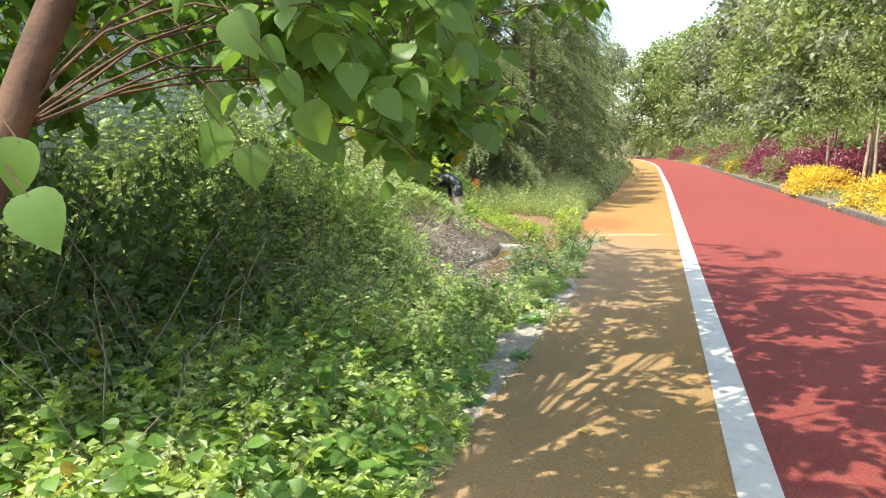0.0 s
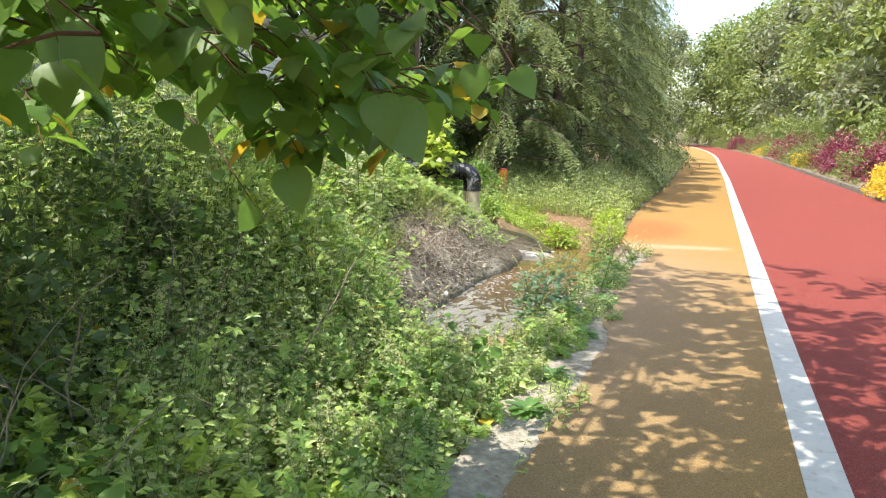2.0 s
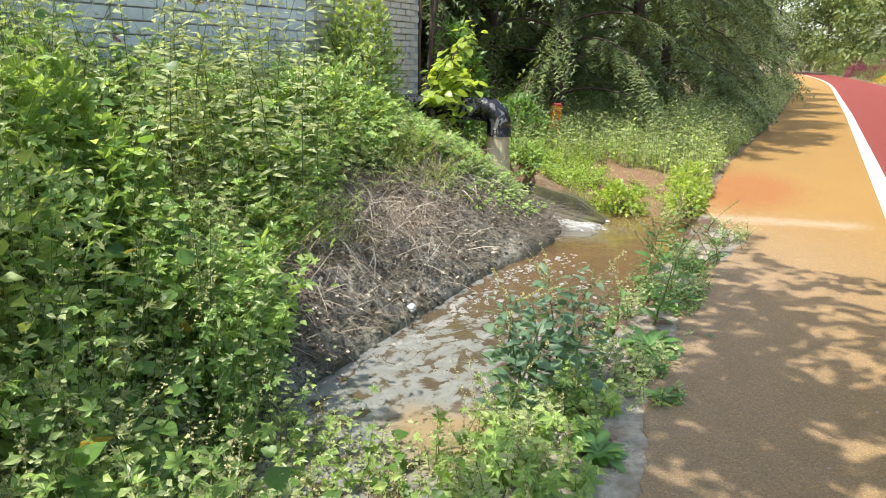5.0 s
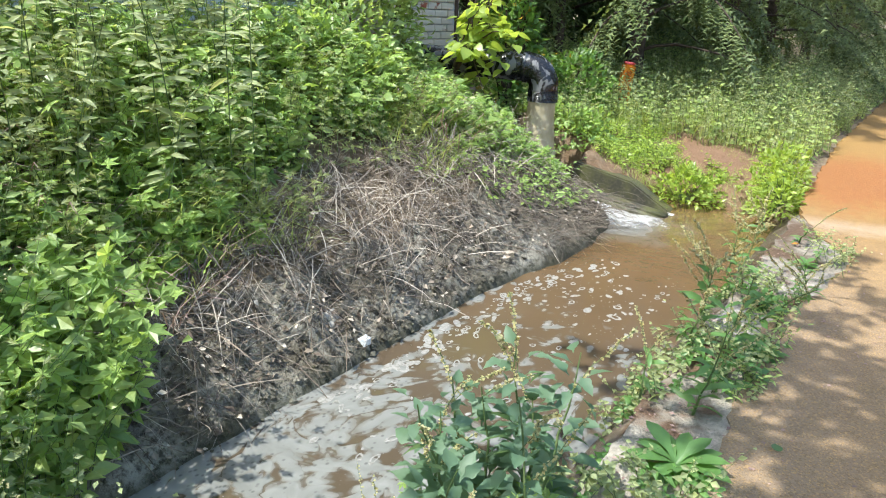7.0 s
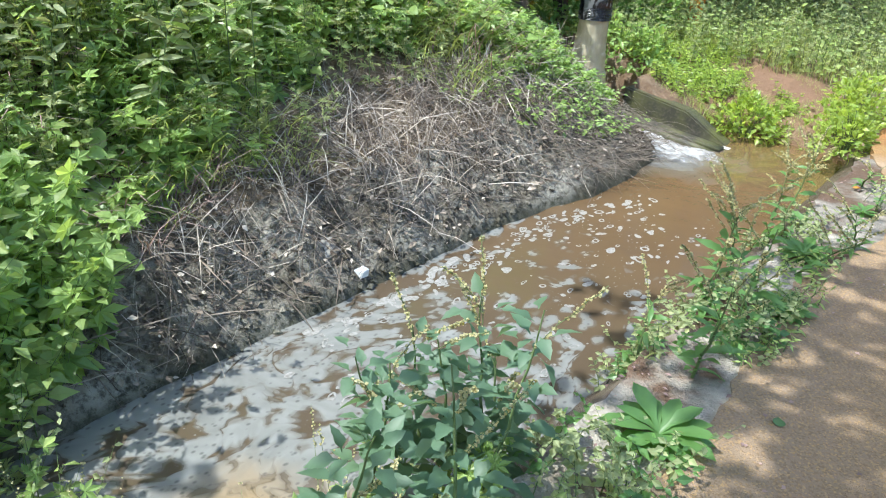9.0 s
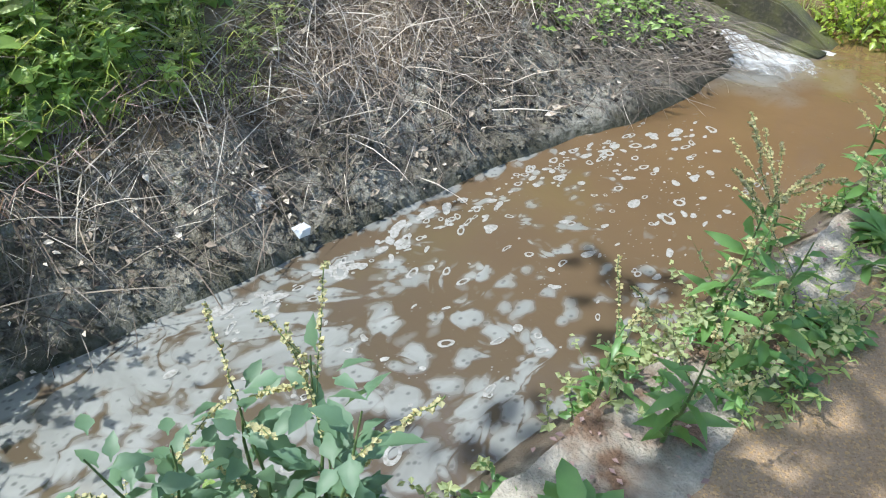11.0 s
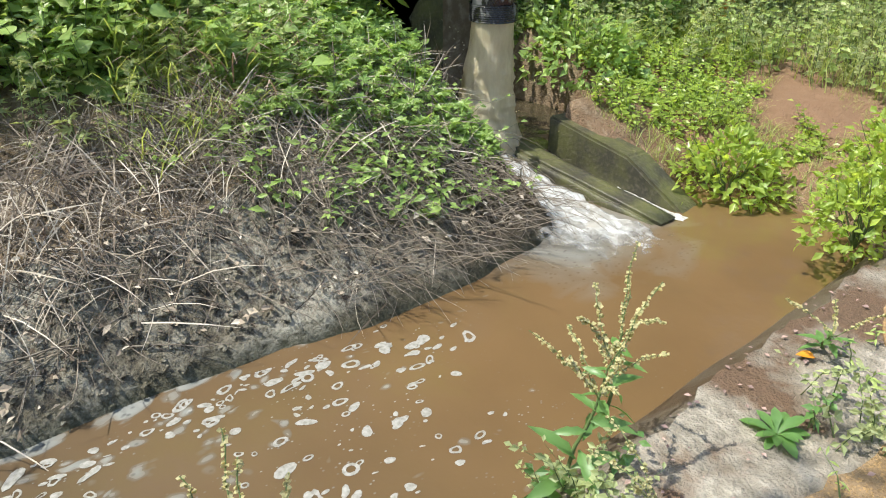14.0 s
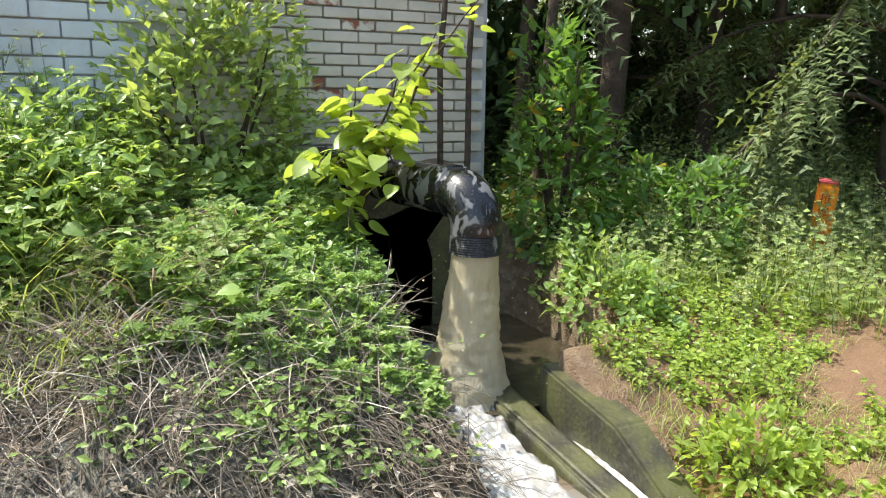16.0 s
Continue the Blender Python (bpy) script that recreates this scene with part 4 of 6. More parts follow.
bm = box_bm(-0.07, 0.07, -0.13, 0.13, -0.05, 0.05, 0.02, 4, 0.03, 12)
me = bm_mesh("concrete_lump", bm, CONCRETE, True)
me.transform(pose(-2.77, 9.83, -0.09, 0, 42, 6))
tagged(piece("concrete_lump", me), "broken pale concrete lump bedded in the bank", "rubble")

# ---- growing things: helpers ----
def stems_and_leaves(base, height, lean, count, shape, size, u0=0.2, droop=0.0, curl=1.0, top_small=0.55, stem=0.0025, up=0.7, tilt=0.45, open_side=(0.4, -0.4)):
    """Upright leafy stems: base (n,3), height (n), count leaves on each. Gives (stem V, F quads), (leaf V, F)."""
    n = len(base)
    h = np.asarray(height, float)
    L = rng.normal(0, lean, (n, 2)) * h[:, None]
    u = np.linspace(u0, 1.0, count)[None, :] + rng.normal(0, 0.03, (n, count))
    P = base[:, None, :] + np.concatenate([L[:, None, :] * (u ** 2)[..., None], (h[:, None] * u)[..., None]], -1)
    a = 2.4 * np.arange(count)[None, :] + rng.uniform(0, 6.28, (n, 1)) + rng.normal(0, 0.3, (n, count))
    D = np.stack([np.cos(a), np.sin(a), droop + 0.5 * (u - 0.5) + rng.normal(0, 0.25, a.shape)], -1)
    U = np.stack([open_side[0] - 0.3 * np.cos(a) + rng.normal(0, tilt, a.shape), open_side[1] - 0.3 * np.sin(a) + rng.normal(0, tilt, a.shape), np.full(a.shape, up)], -1)
    S = size * (1 - (1 - top_small) * u) * rng.uniform(0.65, 1.25, u.shape) * rng.uniform(0.8, 1.2, (n, 1))
    leaves = cloud(shape, P, D, U, S.ravel())
    t = np.array([0.0, 0.5, 1.0])
    C = base[:, None, :] + np.concatenate([L[:, None, :] * (t ** 2)[None, :, None], h[:, None, None] * t[None, :, None]], -1)
    r = (stem * np.array([1.2, 0.9, 0.3]))[None, :, None]
    ang = np.array([0, 2.09, 4.19])
    ring = np.stack([np.cos(ang), np.sin(ang), np.zeros(3)], -1)
    V = (C[:, :, None, :] + r[..., None] * ring[None, None]).reshape(-1, 3)
    f = []
    for s in range(2):
        for k in range(3):
            f.append((s * 3 + k, s * 3 + (k + 1) % 3, s * 3 + 3 + (k + 1) % 3, s * 3 + 3 + k))
    F = (np.array(f)[None] + (np.arange(n) * 9)[:, None, None]).reshape(-1, 4)
    return (V, F), leaves


def tri(VF):
    """Quads as triangles."""
    V, F = VF
    return V, np.concatenate([F[:, [0, 1, 2]], F[:, [0, 2, 3]]])


def two_tone(name, a, ma, b, mb):
    """One mesh of two (V, F) triangle lots, each in its own material."""
    V, F = joined(a, b)
    return mesh_of(name, V, F, [ma, mb], False, np.concatenate([np.zeros(len(a[1])), np.ones(len(b[1]))]))


def spots(n, x0, x1, y0, y1, test=None):
    x, y = rng.uniform(x0, x1, n), rng.uniform(y0, y1, n)
    if test is not None:
        k = test(x, y)
        x, y = x[k], y[k]
    return x, y


def rooted(x, y, sink=0.02):
    return np.stack([x, y, ground_z(x, y) - sink], -1)


def patch(name, label, category, x, y, height, lean, count, shape, size, mt, **kw):
    st, lv = stems_and_leaves(rooted(x, y), height, lean, count, shape, size, **kw)
    ob = piece(name, two_tone(name, tri(st), STEM, lv, mt))
    return tagged(ob, label, category, kind="stuff")


# ---- undergrowth on the near bank ----
def weed_edge(y):
    """How far the weeds reach towards the path."""
    return np.interp(y, [-2, 2.4, 3.4, 4.6, 5.6, 6.6, 7.4, 8.0, 8.9, 9.3], [-0.9, -0.88, -0.88, -1.0, -1.1, -1.08, -0.95, -0.8, -0.95, -1.3]) + 0.06 * np.sin(y * 7.3)


def bank_edge(y):
    """Where the leafy growth of the upper bank gives way to straw."""
    return np.interp(y, [8.0, 8.5, 9.0, 9.6, 10.4, 12, 12.9, 13.3], [-2.55, -2.85, -3.08, -3.15, -3.3, -3.35, -3.4, -3.4]) + 0.08 * np.sin(y * 5.1)


def near_zone(x, y):
    return (x < weed_edge(y)) & ((y < 8.3) | ((y < 9.3) & (x > -1.62)))


def bank_zone(x, y):
    return (y >= 8.2) & (y < 13.25) & (x < bank_edge(y)) & (x > -4.95)


def near_h(x, y):
    h = np.interp(-x, [0.8, 1.1, 1.5, 2.2, 2.8, 3.5, 5], [0.10, 0.22, 0.36, 0.55, 0.9, 1.15, 1.2])
    return h * (1 + 0.45 * fbm(x, y, 1.9, 21)) * np.interp(y, [2, 3.5, 5, 8], [0.55, 0.6, 0.9, 1.1]) * (1 - 0.55 * smooth(-x, 1.9, 2.6) * (1 - smooth(y, 4.4, 5.6)))


def bank_h(x, y):
    return np.interp(-x, [2.9, 3.3, 3.8, 4.5, 5], [0.12, 0.28, 0.45, 0.6, 0.6]) * (1 + 0.6 * fbm(x, y, 2.3, 23)) * np.interp(y, [8.2, 9.4, 10.2, 11, 12.0, 12.5, 13.2], [1.35, 0.95, 0.8, 0.75, 0.7, 0.4, 0.25])


def sown(n, x0, x1, y0, y1, zone, hf, **kw):
    x, y = spots(n, x0, x1, y0, y1, zone)
    return x, y, hf(x, y) * rng.uniform(0.55, 1.15, len(x))


x, y, h = sown(2500, -5, -0.7, 2.6, 9.3, near_zone, near_h)
patch("ovate_weeds", "dense green ovate-leaved weeds covering the near bank", "weeds", x, y, h, 0.22, 10, OVATE, 0.088, LEAF_WEED)
x, y, h = sown(2000, -5, -0.7, 2.6, 9.3, near_zone, near_h)
patch("hop_vine", "five-lobed green hop vine sprawling over the bank", "vine", x, y, h * 1.02, 0.3, 9, PALM, 0.082, LEAF_VINE, up=1.0)
x, y, h = sown(560, -5, -1.2, 2.8, 8.6, near_zone, near_h)
patch("mugwort", "grey-green feathery mugwort among the weeds", "weeds", x, y, h * 1.25, 0.15, 16, FEATHER, 0.085, LEAF_GREY, droop=0.2)
x, y, h = sown(1300, -2.6, -0.75, 1.6, 9.3, near_zone, near_h)
patch("goosefoot", "small-leaved grey-green goosefoot weeds at the path edge", "weeds", x, y, h * 1.15, 0.25, 22, CHIP, 0.05, LEAF_GREY, stem=0.002)
x, y, h = sown(800, -2.8, -0.8, 0.5, 9.2, near_zone, near_h)
patch("seeding_weeds", "pale green seed spikes rising from the weeds", "weeds", x, y, h * 1.3, 0.25, 34, SEED, 0.013, LEAF_SEED, u0=0.55, top_small=0.7, stem=0.0018)
x, y, h = sown(520, -4.8, -1.25, 1.2, 8.4, near_zone, near_h)
patch("mulberry_seedlings", "heart-leaved mulberry seedlings in the undergrowth", "weeds", x, y, h * 1.05, 0.25, 7, HEART_LOW, 0.125, LEAF_TREE, up=1.1)

x, y, h = sown(950, -3.2, -0.75, 0.6, 5.0, near_zone, near_h)
patch("broad_weeds", "broad-leaved light green weeds beside the path", "weeds", x, y, h * 1.0 + 0.04, 0.3, 9, OVATE, 0.115, LEAF_WEED, up=1.0)
x, y, h = sown(520, -3.2, -0.75, 0.6, 5.0, near_zone, near_h)
patch("broad_vine", "large five-lobed vine leaves beside the path", "vine", x, y, h * 1.0 + 0.05, 0.35, 7, PALM, 0.125, LEAF_BRIGHT, up=1.2)
x, y, h = sown(170, -2.6, -1.0, 1.4, 4.6, near_zone, near_h)
patch("mulberry_suckers", "heart-leaved mulberry suckers under the tree", "weeds", x, y, h * 1.1 + 0.1, 0.25, 6, HEART, 0.14, LEAF_TREE, up=1.3)

x, y = spots(150, -3.15, -2.42, 8.05, 8.8, lambda x, y: x < -2.45 - 0.55 * (y - 8.2))
patch("shore_vine", "bright lobed-leaved vine spilling down to the water", "vine", x, y, rng.uniform(0.15, 0.5, len(x)), 0.35, 8, PALM, 0.13, LEAF_VINE, up=0.9)
x, y = spots(110, -3.15, -2.42, 8.05, 8.8, lambda x, y: x < -2.45 - 0.55 * (y - 8.2))
patch("shore_weeds", "broad ovate-leaved weeds above the water", "weeds", x, y, rng.uniform(0.15, 0.45, len(x)), 0.3, 8, OVATE, 0.12, LEAF_WEED, up=0.9)

# ---- upper bank ----
def leafy_zone(x, y):
    """The upper bank but for a grassy stretch in its middle."""
    return bank_zone(x, y) & ((y < 10.1 + 0.4 * fbm(x, y, 2.0, 34)) | (x < -3.75 + 0.2 * fbm(x, y, 2.5, 35)) | (y > 12.1))


x, y, h = sown(1650, -4.95, -2.2, 8.2, 13.25, leafy_zone, bank_h)
patch("bank_weeds", "lush green leafy weeds on the upper bank", "weeds", x, y, h, 0.25, 9, OVATE, 0.1, LEAF_WEED, up=0.9)
x, y, h = sown(1600, -4.95, -2.2, 8.2, 13.25, leafy_zone, bank_h)
patch("bank_vine", "lobed-leaved vine over the upper bank", "vine", x, y, h * 1.05, 0.3, 8, PALM, 0.115, LEAF_VINE, up=1.0)
x, y, h = sown(420, -4.95, -2.2, 8.2, 12.5, bank_zone, bank_h)
patch("bank_mugwort", "feathery mugwort on the upper bank", "weeds", x, y, h * 1.4, 0.15, 15, FEATHER, 0.09, LEAF_GREY, droop=0.2)
x, y, h = sown(620, -4.6, -2.4, 8.2, 13.2, leafy_zone, bank_h)
patch("bank_bindweed", "heart-leaved creeper at the bank's edge", "vine", x, y, h * 0.9, 0.4, 6, HEART_LOW, 0.14, LEAF_VINE, up=1.2)


def grass_patch(name, label, x, y, h, mt, width=1.0, arch=0.55):
    n = len(x)
    P = rooted(x, y, 0.01)
    a = rng.uniform(0, 6.28, n)
    D = np.stack([arch * np.cos(a), arch * np.sin(a), np.ones(n)], -1)
    U = np.stack([np.cos(a + 3.14), np.sin(a + 3.14), np.full(n, 0.5)], -1)
    sh = (BLADE[0] * np.array([width, 1, 1.6]), BLADE[1])
    return tagged(piece(name, mesh_of(name, *cloud(sh, P, D, U, h), mt)), label, "grass", kind="stuff")


x, y, h = sown(5000, -4.9, -2.9, 9.2, 12.1, lambda x, y: (x < bank_edge(y) + 0.1) & (fbm(x, y, 1.3, 31) > -0.35), lambda x, y: bank_h(x, y) * 0.6 + 0.3)
grass_patch("bank_grass", "long arching green grass on the upper bank", x, y, h, GRASS, 0.36, 0.85)
x, y, h = sown(2600, -4.4, -2.9, 8.6, 13.2, lambda x, y: (x < bank_edge(y) + 0.12) & (fbm(x, y, 1.3, 31) > 0.05), lambda x, y: 0.32 + bank_h(x, y) * 0.55)
grass_patch("bleached_grass", "yellowing dry grass on the bank", x, y, h, DRY, 0.4, 0.9)

# ---- straw and twigs lying on the bank ----
STRAW = (np.array([(-0.007, 0, 0), (0.007, 0, 0), (-0.007, 0.33, 0.09), (0.007, 0.33, 0.09), (-0.006, 0.67, 0.08), (0.006, 0.67, 0.08), (0, 1, -0.02)], float), BLADE[1])


def straw_zone(x, y):
    return (x > bank_edge(y) - 0.25) & (x < -2.6 + bulge(y) - 0.05 * np.sin(y * 4)) & (y > 8.1) & (y < 13.32)


x, y = spots(38000, -3.6, -2.35, 8.1, 13.35, straw_zone)
keep = rng.random(len(x)) < np.interp(x, [-3.3, -3.0, -2.84, -2.62], [0.75, 0.5, 0.14, 0.05])
x, y = x[keep], y[keep]
n = len(x)
z = ground_z(x, y)
gx, gy = (ground_z(x + 0.04, y) - z) / 0.04, (ground_z(x, y + 0.04) - z) / 0.04
a = rng.uniform(-3.14, 3.14, n)
thin = fbm(x, y, 5.5, 36) > -0.22
D = np.stack([np.cos(a), np.sin(a), np.cos(a) * np.clip(gx, -1.5, 0.5) + np.sin(a) * gy + rng.normal(0.1, 0.28, n)], -1)
U = np.stack([-gx, -gy, np.ones(n)], -1) + rng.normal(0, 0.4, (n, 3))
S = (0.05 + 0.34 * rng.random(n) ** 1.8) * np.where(thin, 1.0, 0.45)
tagged(piece("straw", mesh_of("straw", *cloud(STRAW, np.stack([x, y, z + rng.uniform(0.0, 0.05, n)], -1), D, U, S), STRAW_MAT)), "matted grey-brown dead straw on the bank", "straw", kind="stuff")
x, y = spots(2600, -3.5, -2.5, 8.3, 13.3, straw_zone)
n = len(x)
tagged(piece("dead_leaves", mesh_of("dead_leaves", *cloud(OVATE, np.stack([x, y, ground_z(x, y) + rng.uniform(0.01, 0.05, n)], -1), ring_dirs(n, 0.0, 0.4), facing(n, 0.7), rng.uniform(0.015, 0.055, n)), STRAW_MAT)), "curled grey-brown dead leaves among the straw", "leaf litter", kind="stuff")
lots = []
for i in range(420):
    x0, y0 = rng.uniform(-3.45, -2.68), rng.uniform(8.3, 13.35)
    ln, a = rng.uniform(0.2, 0.6), rng.uniform(-1.7, 1.7)
    m = 6
    t = np.linspace(0, 1, m)
    px, py = x0 + ln * t * math.cos(a) * 0.8, y0 + ln * t * math.sin(a)
    px = np.minimum(px, -2.5 + bulge(py))
    pz = np.maximum(ground_z(np.minimum(px, -2.62 + bulge(py)), py), -0.22) + 0.012 + rng.uniform(0, 0.09) * np.sin(t * 3) + rng.normal(0, 0.004, m)
    lots.append(tri(tube(np.stack([px, py, pz], -1), np.linspace(0.0036, 0.0013, m) * rng.uniform(0.4, 1.25), 4)))
for i in range(260):
    # bare stalks hanging over the nose of the bank
    y0 = rng.uniform(11.7, 13.35)
    x0 = rng.uniform(-3.2, -2.6) + float(bulge(y0))
    p = curve_points((x0, y0, float(ground_z(x0, y0)) + 0.03), (x0 + rng.uniform(0.1, 0.45), y0 + rng.uniform(-0.1, 0.4), -0.2 + rng.uniform(0, 0.2)), 7, rng.uniform(0.02, 0.1), 0.008)
    lots.append(tri(tube(p, np.linspace(0.0024, 0.0008, 7), 4)))
tagged(piece("twigs", mesh_of("twigs", *joined(*lots), TWIG, True)), "thin dead brown twigs strewn over the bank", "twigs", kind="stuff")
lots = []
for i in range(130):
    # bare tangled brush under the mulberry
    x0, y0 = rng.uniform(-3.6, -2.2), rng.uniform(2.4, 6.0)
    a, ln = rng.uniform(0, 6.28), rng.uniform(0.4, 1.1)
    p = curve_points((x0, y0, float(ground_z(x0, y0)) - 0.02), (x0 + ln * math.cos(a) * 0.8, y0 + ln * math.sin(a) * 0.8, float(ground_z(x0, y0)) + rng.uniform(0.3, 1.3)), 8, rng.uniform(0.05, 0.25), 0.02)
    lots.append(tri(tube(p, np.linspace(0.006, 0.0015, 8) * rng.uniform(0.5, 1.2), 4)))
tagged(piece("brush", mesh_of("brush", *joined(*lots), TWIG, True)), "tangle of bare dead stems under the mulberry", "brushwood", kind="stuff")
tagged(piece("dead_stalk", mesh_of("dead_stalk", *tube(curve_points((-2.70, 8.95, -0.3), (-2.92, 8.86, 0.09), 8, 0, 0.004), np.linspace(0.008, 0.005, 8), 8), DRY, True)), "pale dead stalk leaning at the water's edge", "stalk")

# clods and pebbles on the bare part of the bank
n = 2600
x, y = rng.uniform(-2.98, -2.55, n), rng.uniform(8.3, 13.35, n)
cz = ground_z(x, y)
k = cz > -0.27
n = int(k.sum())
CLOD = (np.array([(0, 0, 0.5), (0.5, 0, 0.05), (0.1, 0.5, 0), (-0.5, 0.15, 0.1), (-0.15, -0.5, 0), (0, 0, -0.3)], float), np.array([(0, 1, 2), (0, 2, 3), (0, 3, 4), (0, 4, 1), (5, 2, 1), (5, 3, 2), (5, 4, 3), (5, 1, 4)]))
tagged(piece("clods", mesh_of("clods", *cloud(CLOD, np.stack([x[k], y[k], cz[k]], -1), ring_dirs(n, 0), facing(n, 0.6), rng.uniform(0.008, 0.045, n) * rng.uniform(0.3, 1.2, n) ** 1.5), BANK)), "crumbled grey clods and pebbles on the bank", "rubble", kind="stuff")

# ---- plants along the ditch's rim ----
RHOMB = blade_rows([(0, 0.02), (0.18, 0.06), (0.34, 0.27), (0.48, 0.27), (0.6, 0.2), (0.72, 0.2), (0.88, 0.08), (1, 0)], 0.3, 0.3)


def dock_plant(pos, height, leaves, seed, spikes=4, shape=DOCK, mt=LEAF_DOCK):
    """A dock: basal leaves, an upright stem and seeding side shoots."""
    r = np.random.default_rng(seed)
    th = thing("dock_plant", pos, "green dock with drooping leaves and seeding spikes", "plant", "docks along the ditch")
    b = np.array(pos, float)
    top = b + np.array((r.normal(0, 0.08), r.normal(0, 0.08), height))
    axis = curve_points(b, top, 8, 0, 0.006)
    piece("stem", mesh_of("stem", *tube(axis, np.linspace(0.007, 0.002, 8), 6), STEM, True), th)
    leafm = mesh_of("dock_leaf", *shape, mt, True)
    for k in range(leaves):
        u = (k / leaves) ** 1.1 * 0.96
        p = b + (top - b) * u
        a = 2.4 * k + r.normal(0, 0.3)
        d = Vector((math.cos(a), math.sin(a), 0.55 - 0.2 * r.random()))
        s = (0.115 - 0.05 * u) * (0.85 if shape is RHOMB else 1.0) * r.uniform(0.8, 1.2) * (0.6 + 0.6 * min(1, height / 0.5))
        q = d.to_track_quat("Y", "Z").to_matrix().to_4x4()
        piece("leaf", leafm, th, m=Matrix.Translation(Vector(p) + d * (r.uniform(0.01, 0.07) if shape is RHOMB else 0.0)) @ q @ pose(0, 0, 0, r.normal(0, 18), r.normal(0, 25), 0) @ Matrix.Scale(s, 4))
    for k in range(spikes):
        u = r.uniform(0.45, 1.0)
        p = b + (top - b) * u
        a = r.uniform(0, 6.28)
        e = p + np.array((math.cos(a) * 0.16, math.sin(a) * 0.16, r.uniform(0.08, 0.24))) * r.uniform(0.7, 1.3)
        c = curve_points(p, e, 9, 0.02, 0.004)
        m = 60
        t = r.uniform(0.1, 1, m)
        P = np.stack([np.interp(t, np.linspace(0, 1, 9), c[:, i]) for i in range(3)], -1)
        V1 = tri(tube(c, 0.0015, 4))
        V2 = cloud(SEED, P, ring_dirs(m), facing(m), r.uniform(0.007, 0.014, m))
        piece("seed_spike", two_tone("seed_spike", V1, STEM, V2, LEAF_SEED), th, "pale green seed spike")
    return th


def at_ground(x, y):
    return (x, y, float(max(ground_z(x, y), -0.1)) + (0.03 if x > -1.16 and y < 13.5 else 0.0))


for k, (x, y, hgt, nl, sp) in enumerate([(-1.30, 9.25, 0.55, 16, 6), (-1.42, 9.0, 0.5, 14, 5), (-1.2, 9.05, 0.62, 15, 5), (-0.95, 10.02, 0.42, 14, 2), (-0.92, 10.35, 0.5, 16, 1),
                                          (-1.17, 10.02, 0.28, 10, 1), (-1.13, 10.55, 0.5, 12, 5), (-1.18, 11.0, 0.42, 10, 6), (-0.92, 11.2, 0.24, 14, 3), (-1.15, 11.75, 0.46, 9, 7),
                                          (-1.28, 12.1, 0.36, 7, 6), (-0.78, 11.75, 0.2, 9, 3), (-1.05, 8.75, 0.55, 14, 5), (-1.35, 8.6, 0.5, 14, 4), (-1.5, 9.15, 0.42, 9, 5),
                                          (-0.98, 12.9, 0.16, 7, 1), (-1.38, 9.12, 0.45, 13, 3), (-1.5, 8.92, 0.4, 13, 3), (-1.26, 9.2, 0.4, 12, 3)]):
    wide = y < 9.3
    dock_plant(at_ground(x, y), hgt, int(nl * (2.8 if wide else 1.6)), 100 + k, 2 if wide else sp + 2, RHOMB if wide else DOCK, LEAF_GOOSE if wide else LEAF_DOCK)


def rosette(pos, size, leaves, seed):
    r = np.random.default_rng(seed)
    th = thing("rosette_weed", pos, "low rosette of glossy green leaves", "plant", "rosettes on the concrete edge")
    leafm = mesh_of("rosette_leaf", *SPOON, LEAF_DOCK, True)
    for k in range(leaves):
        a = 2.4 * k
        d = Vector((math.cos(a), math.sin(a), 0.15 + 0.9 * k / leaves))
        q = d.to_track_quat("Y", "Z").to_matrix().to_4x4()
        piece("leaf", leafm, th, m=Matrix.Translation(pos) @ q @ Matrix.Scale(size * r.uniform(0.75, 1.15), 4))
    return th


for k, (x, y, s, nl) in enumerate([(-0.90, 9.62, 0.17, 26), (-0.90, 7.22, 0.12, 26), (-0.93, 6.55, 0.13, 26), (-0.83, 5.35, 0.1, 20), (-0.86, 8.35, 0.13, 24), (-0.95, 11.45, 0.15, 24), (-0.86, 12.35, 0.09, 16), (-0.97, 4.3, 0.1, 18), (-0.84, 10.75, 0.12, 20), (-0.72, 9.0, 0.09, 16)]):
    rosette((x, y, 0.0), s, nl, 300 + k)

# low mixed weeds along the rim
rim_ok = lambda x, y: (fbm(x, y, 2.6, 71) > np.interp(y, [10.6, 11.4, 12.0], [0.0, 0.3, 0.6])) & (x < yellow_edge(y) + 0.08)
x, y = spots(460, -1.38, -0.62, 8.9, 13.0, rim_ok)
rb = np.stack([x, y, np.where(x > -1.14, -0.008, ground_z(x, y))], -1)
st, lv = stems_and_leaves(rb, rng.uniform(0.06, 0.24, len(x)), 0.55, 16, CHIP, 0.042, stem=0.002)
tagged(piece("rim_weeds", two_tone("rim_weeds", tri(st), STEM, lv, LEAF_GREY)), "small grey-green weeds along the ditch's rim", "weeds", kind="stuff")
x, y = spots(190, -1.38, -0.7, 9.2, 12.6, rim_ok)
rb = np.stack([x, y, np.where(x > -1.14, -0.008, ground_z(x, y))], -1)
st, lv = stems_and_leaves(rb, rng.uniform(0.04, 0.14, len(x)), 0.6, 9, OVATE, 0.055)
tagged(piece("rim_creeper", two_tone("rim_creeper", tri(st), STEM, lv, LEAF_DOCK)), "low dark green creeper along the ditch's rim", "weeds", kind="stuff")

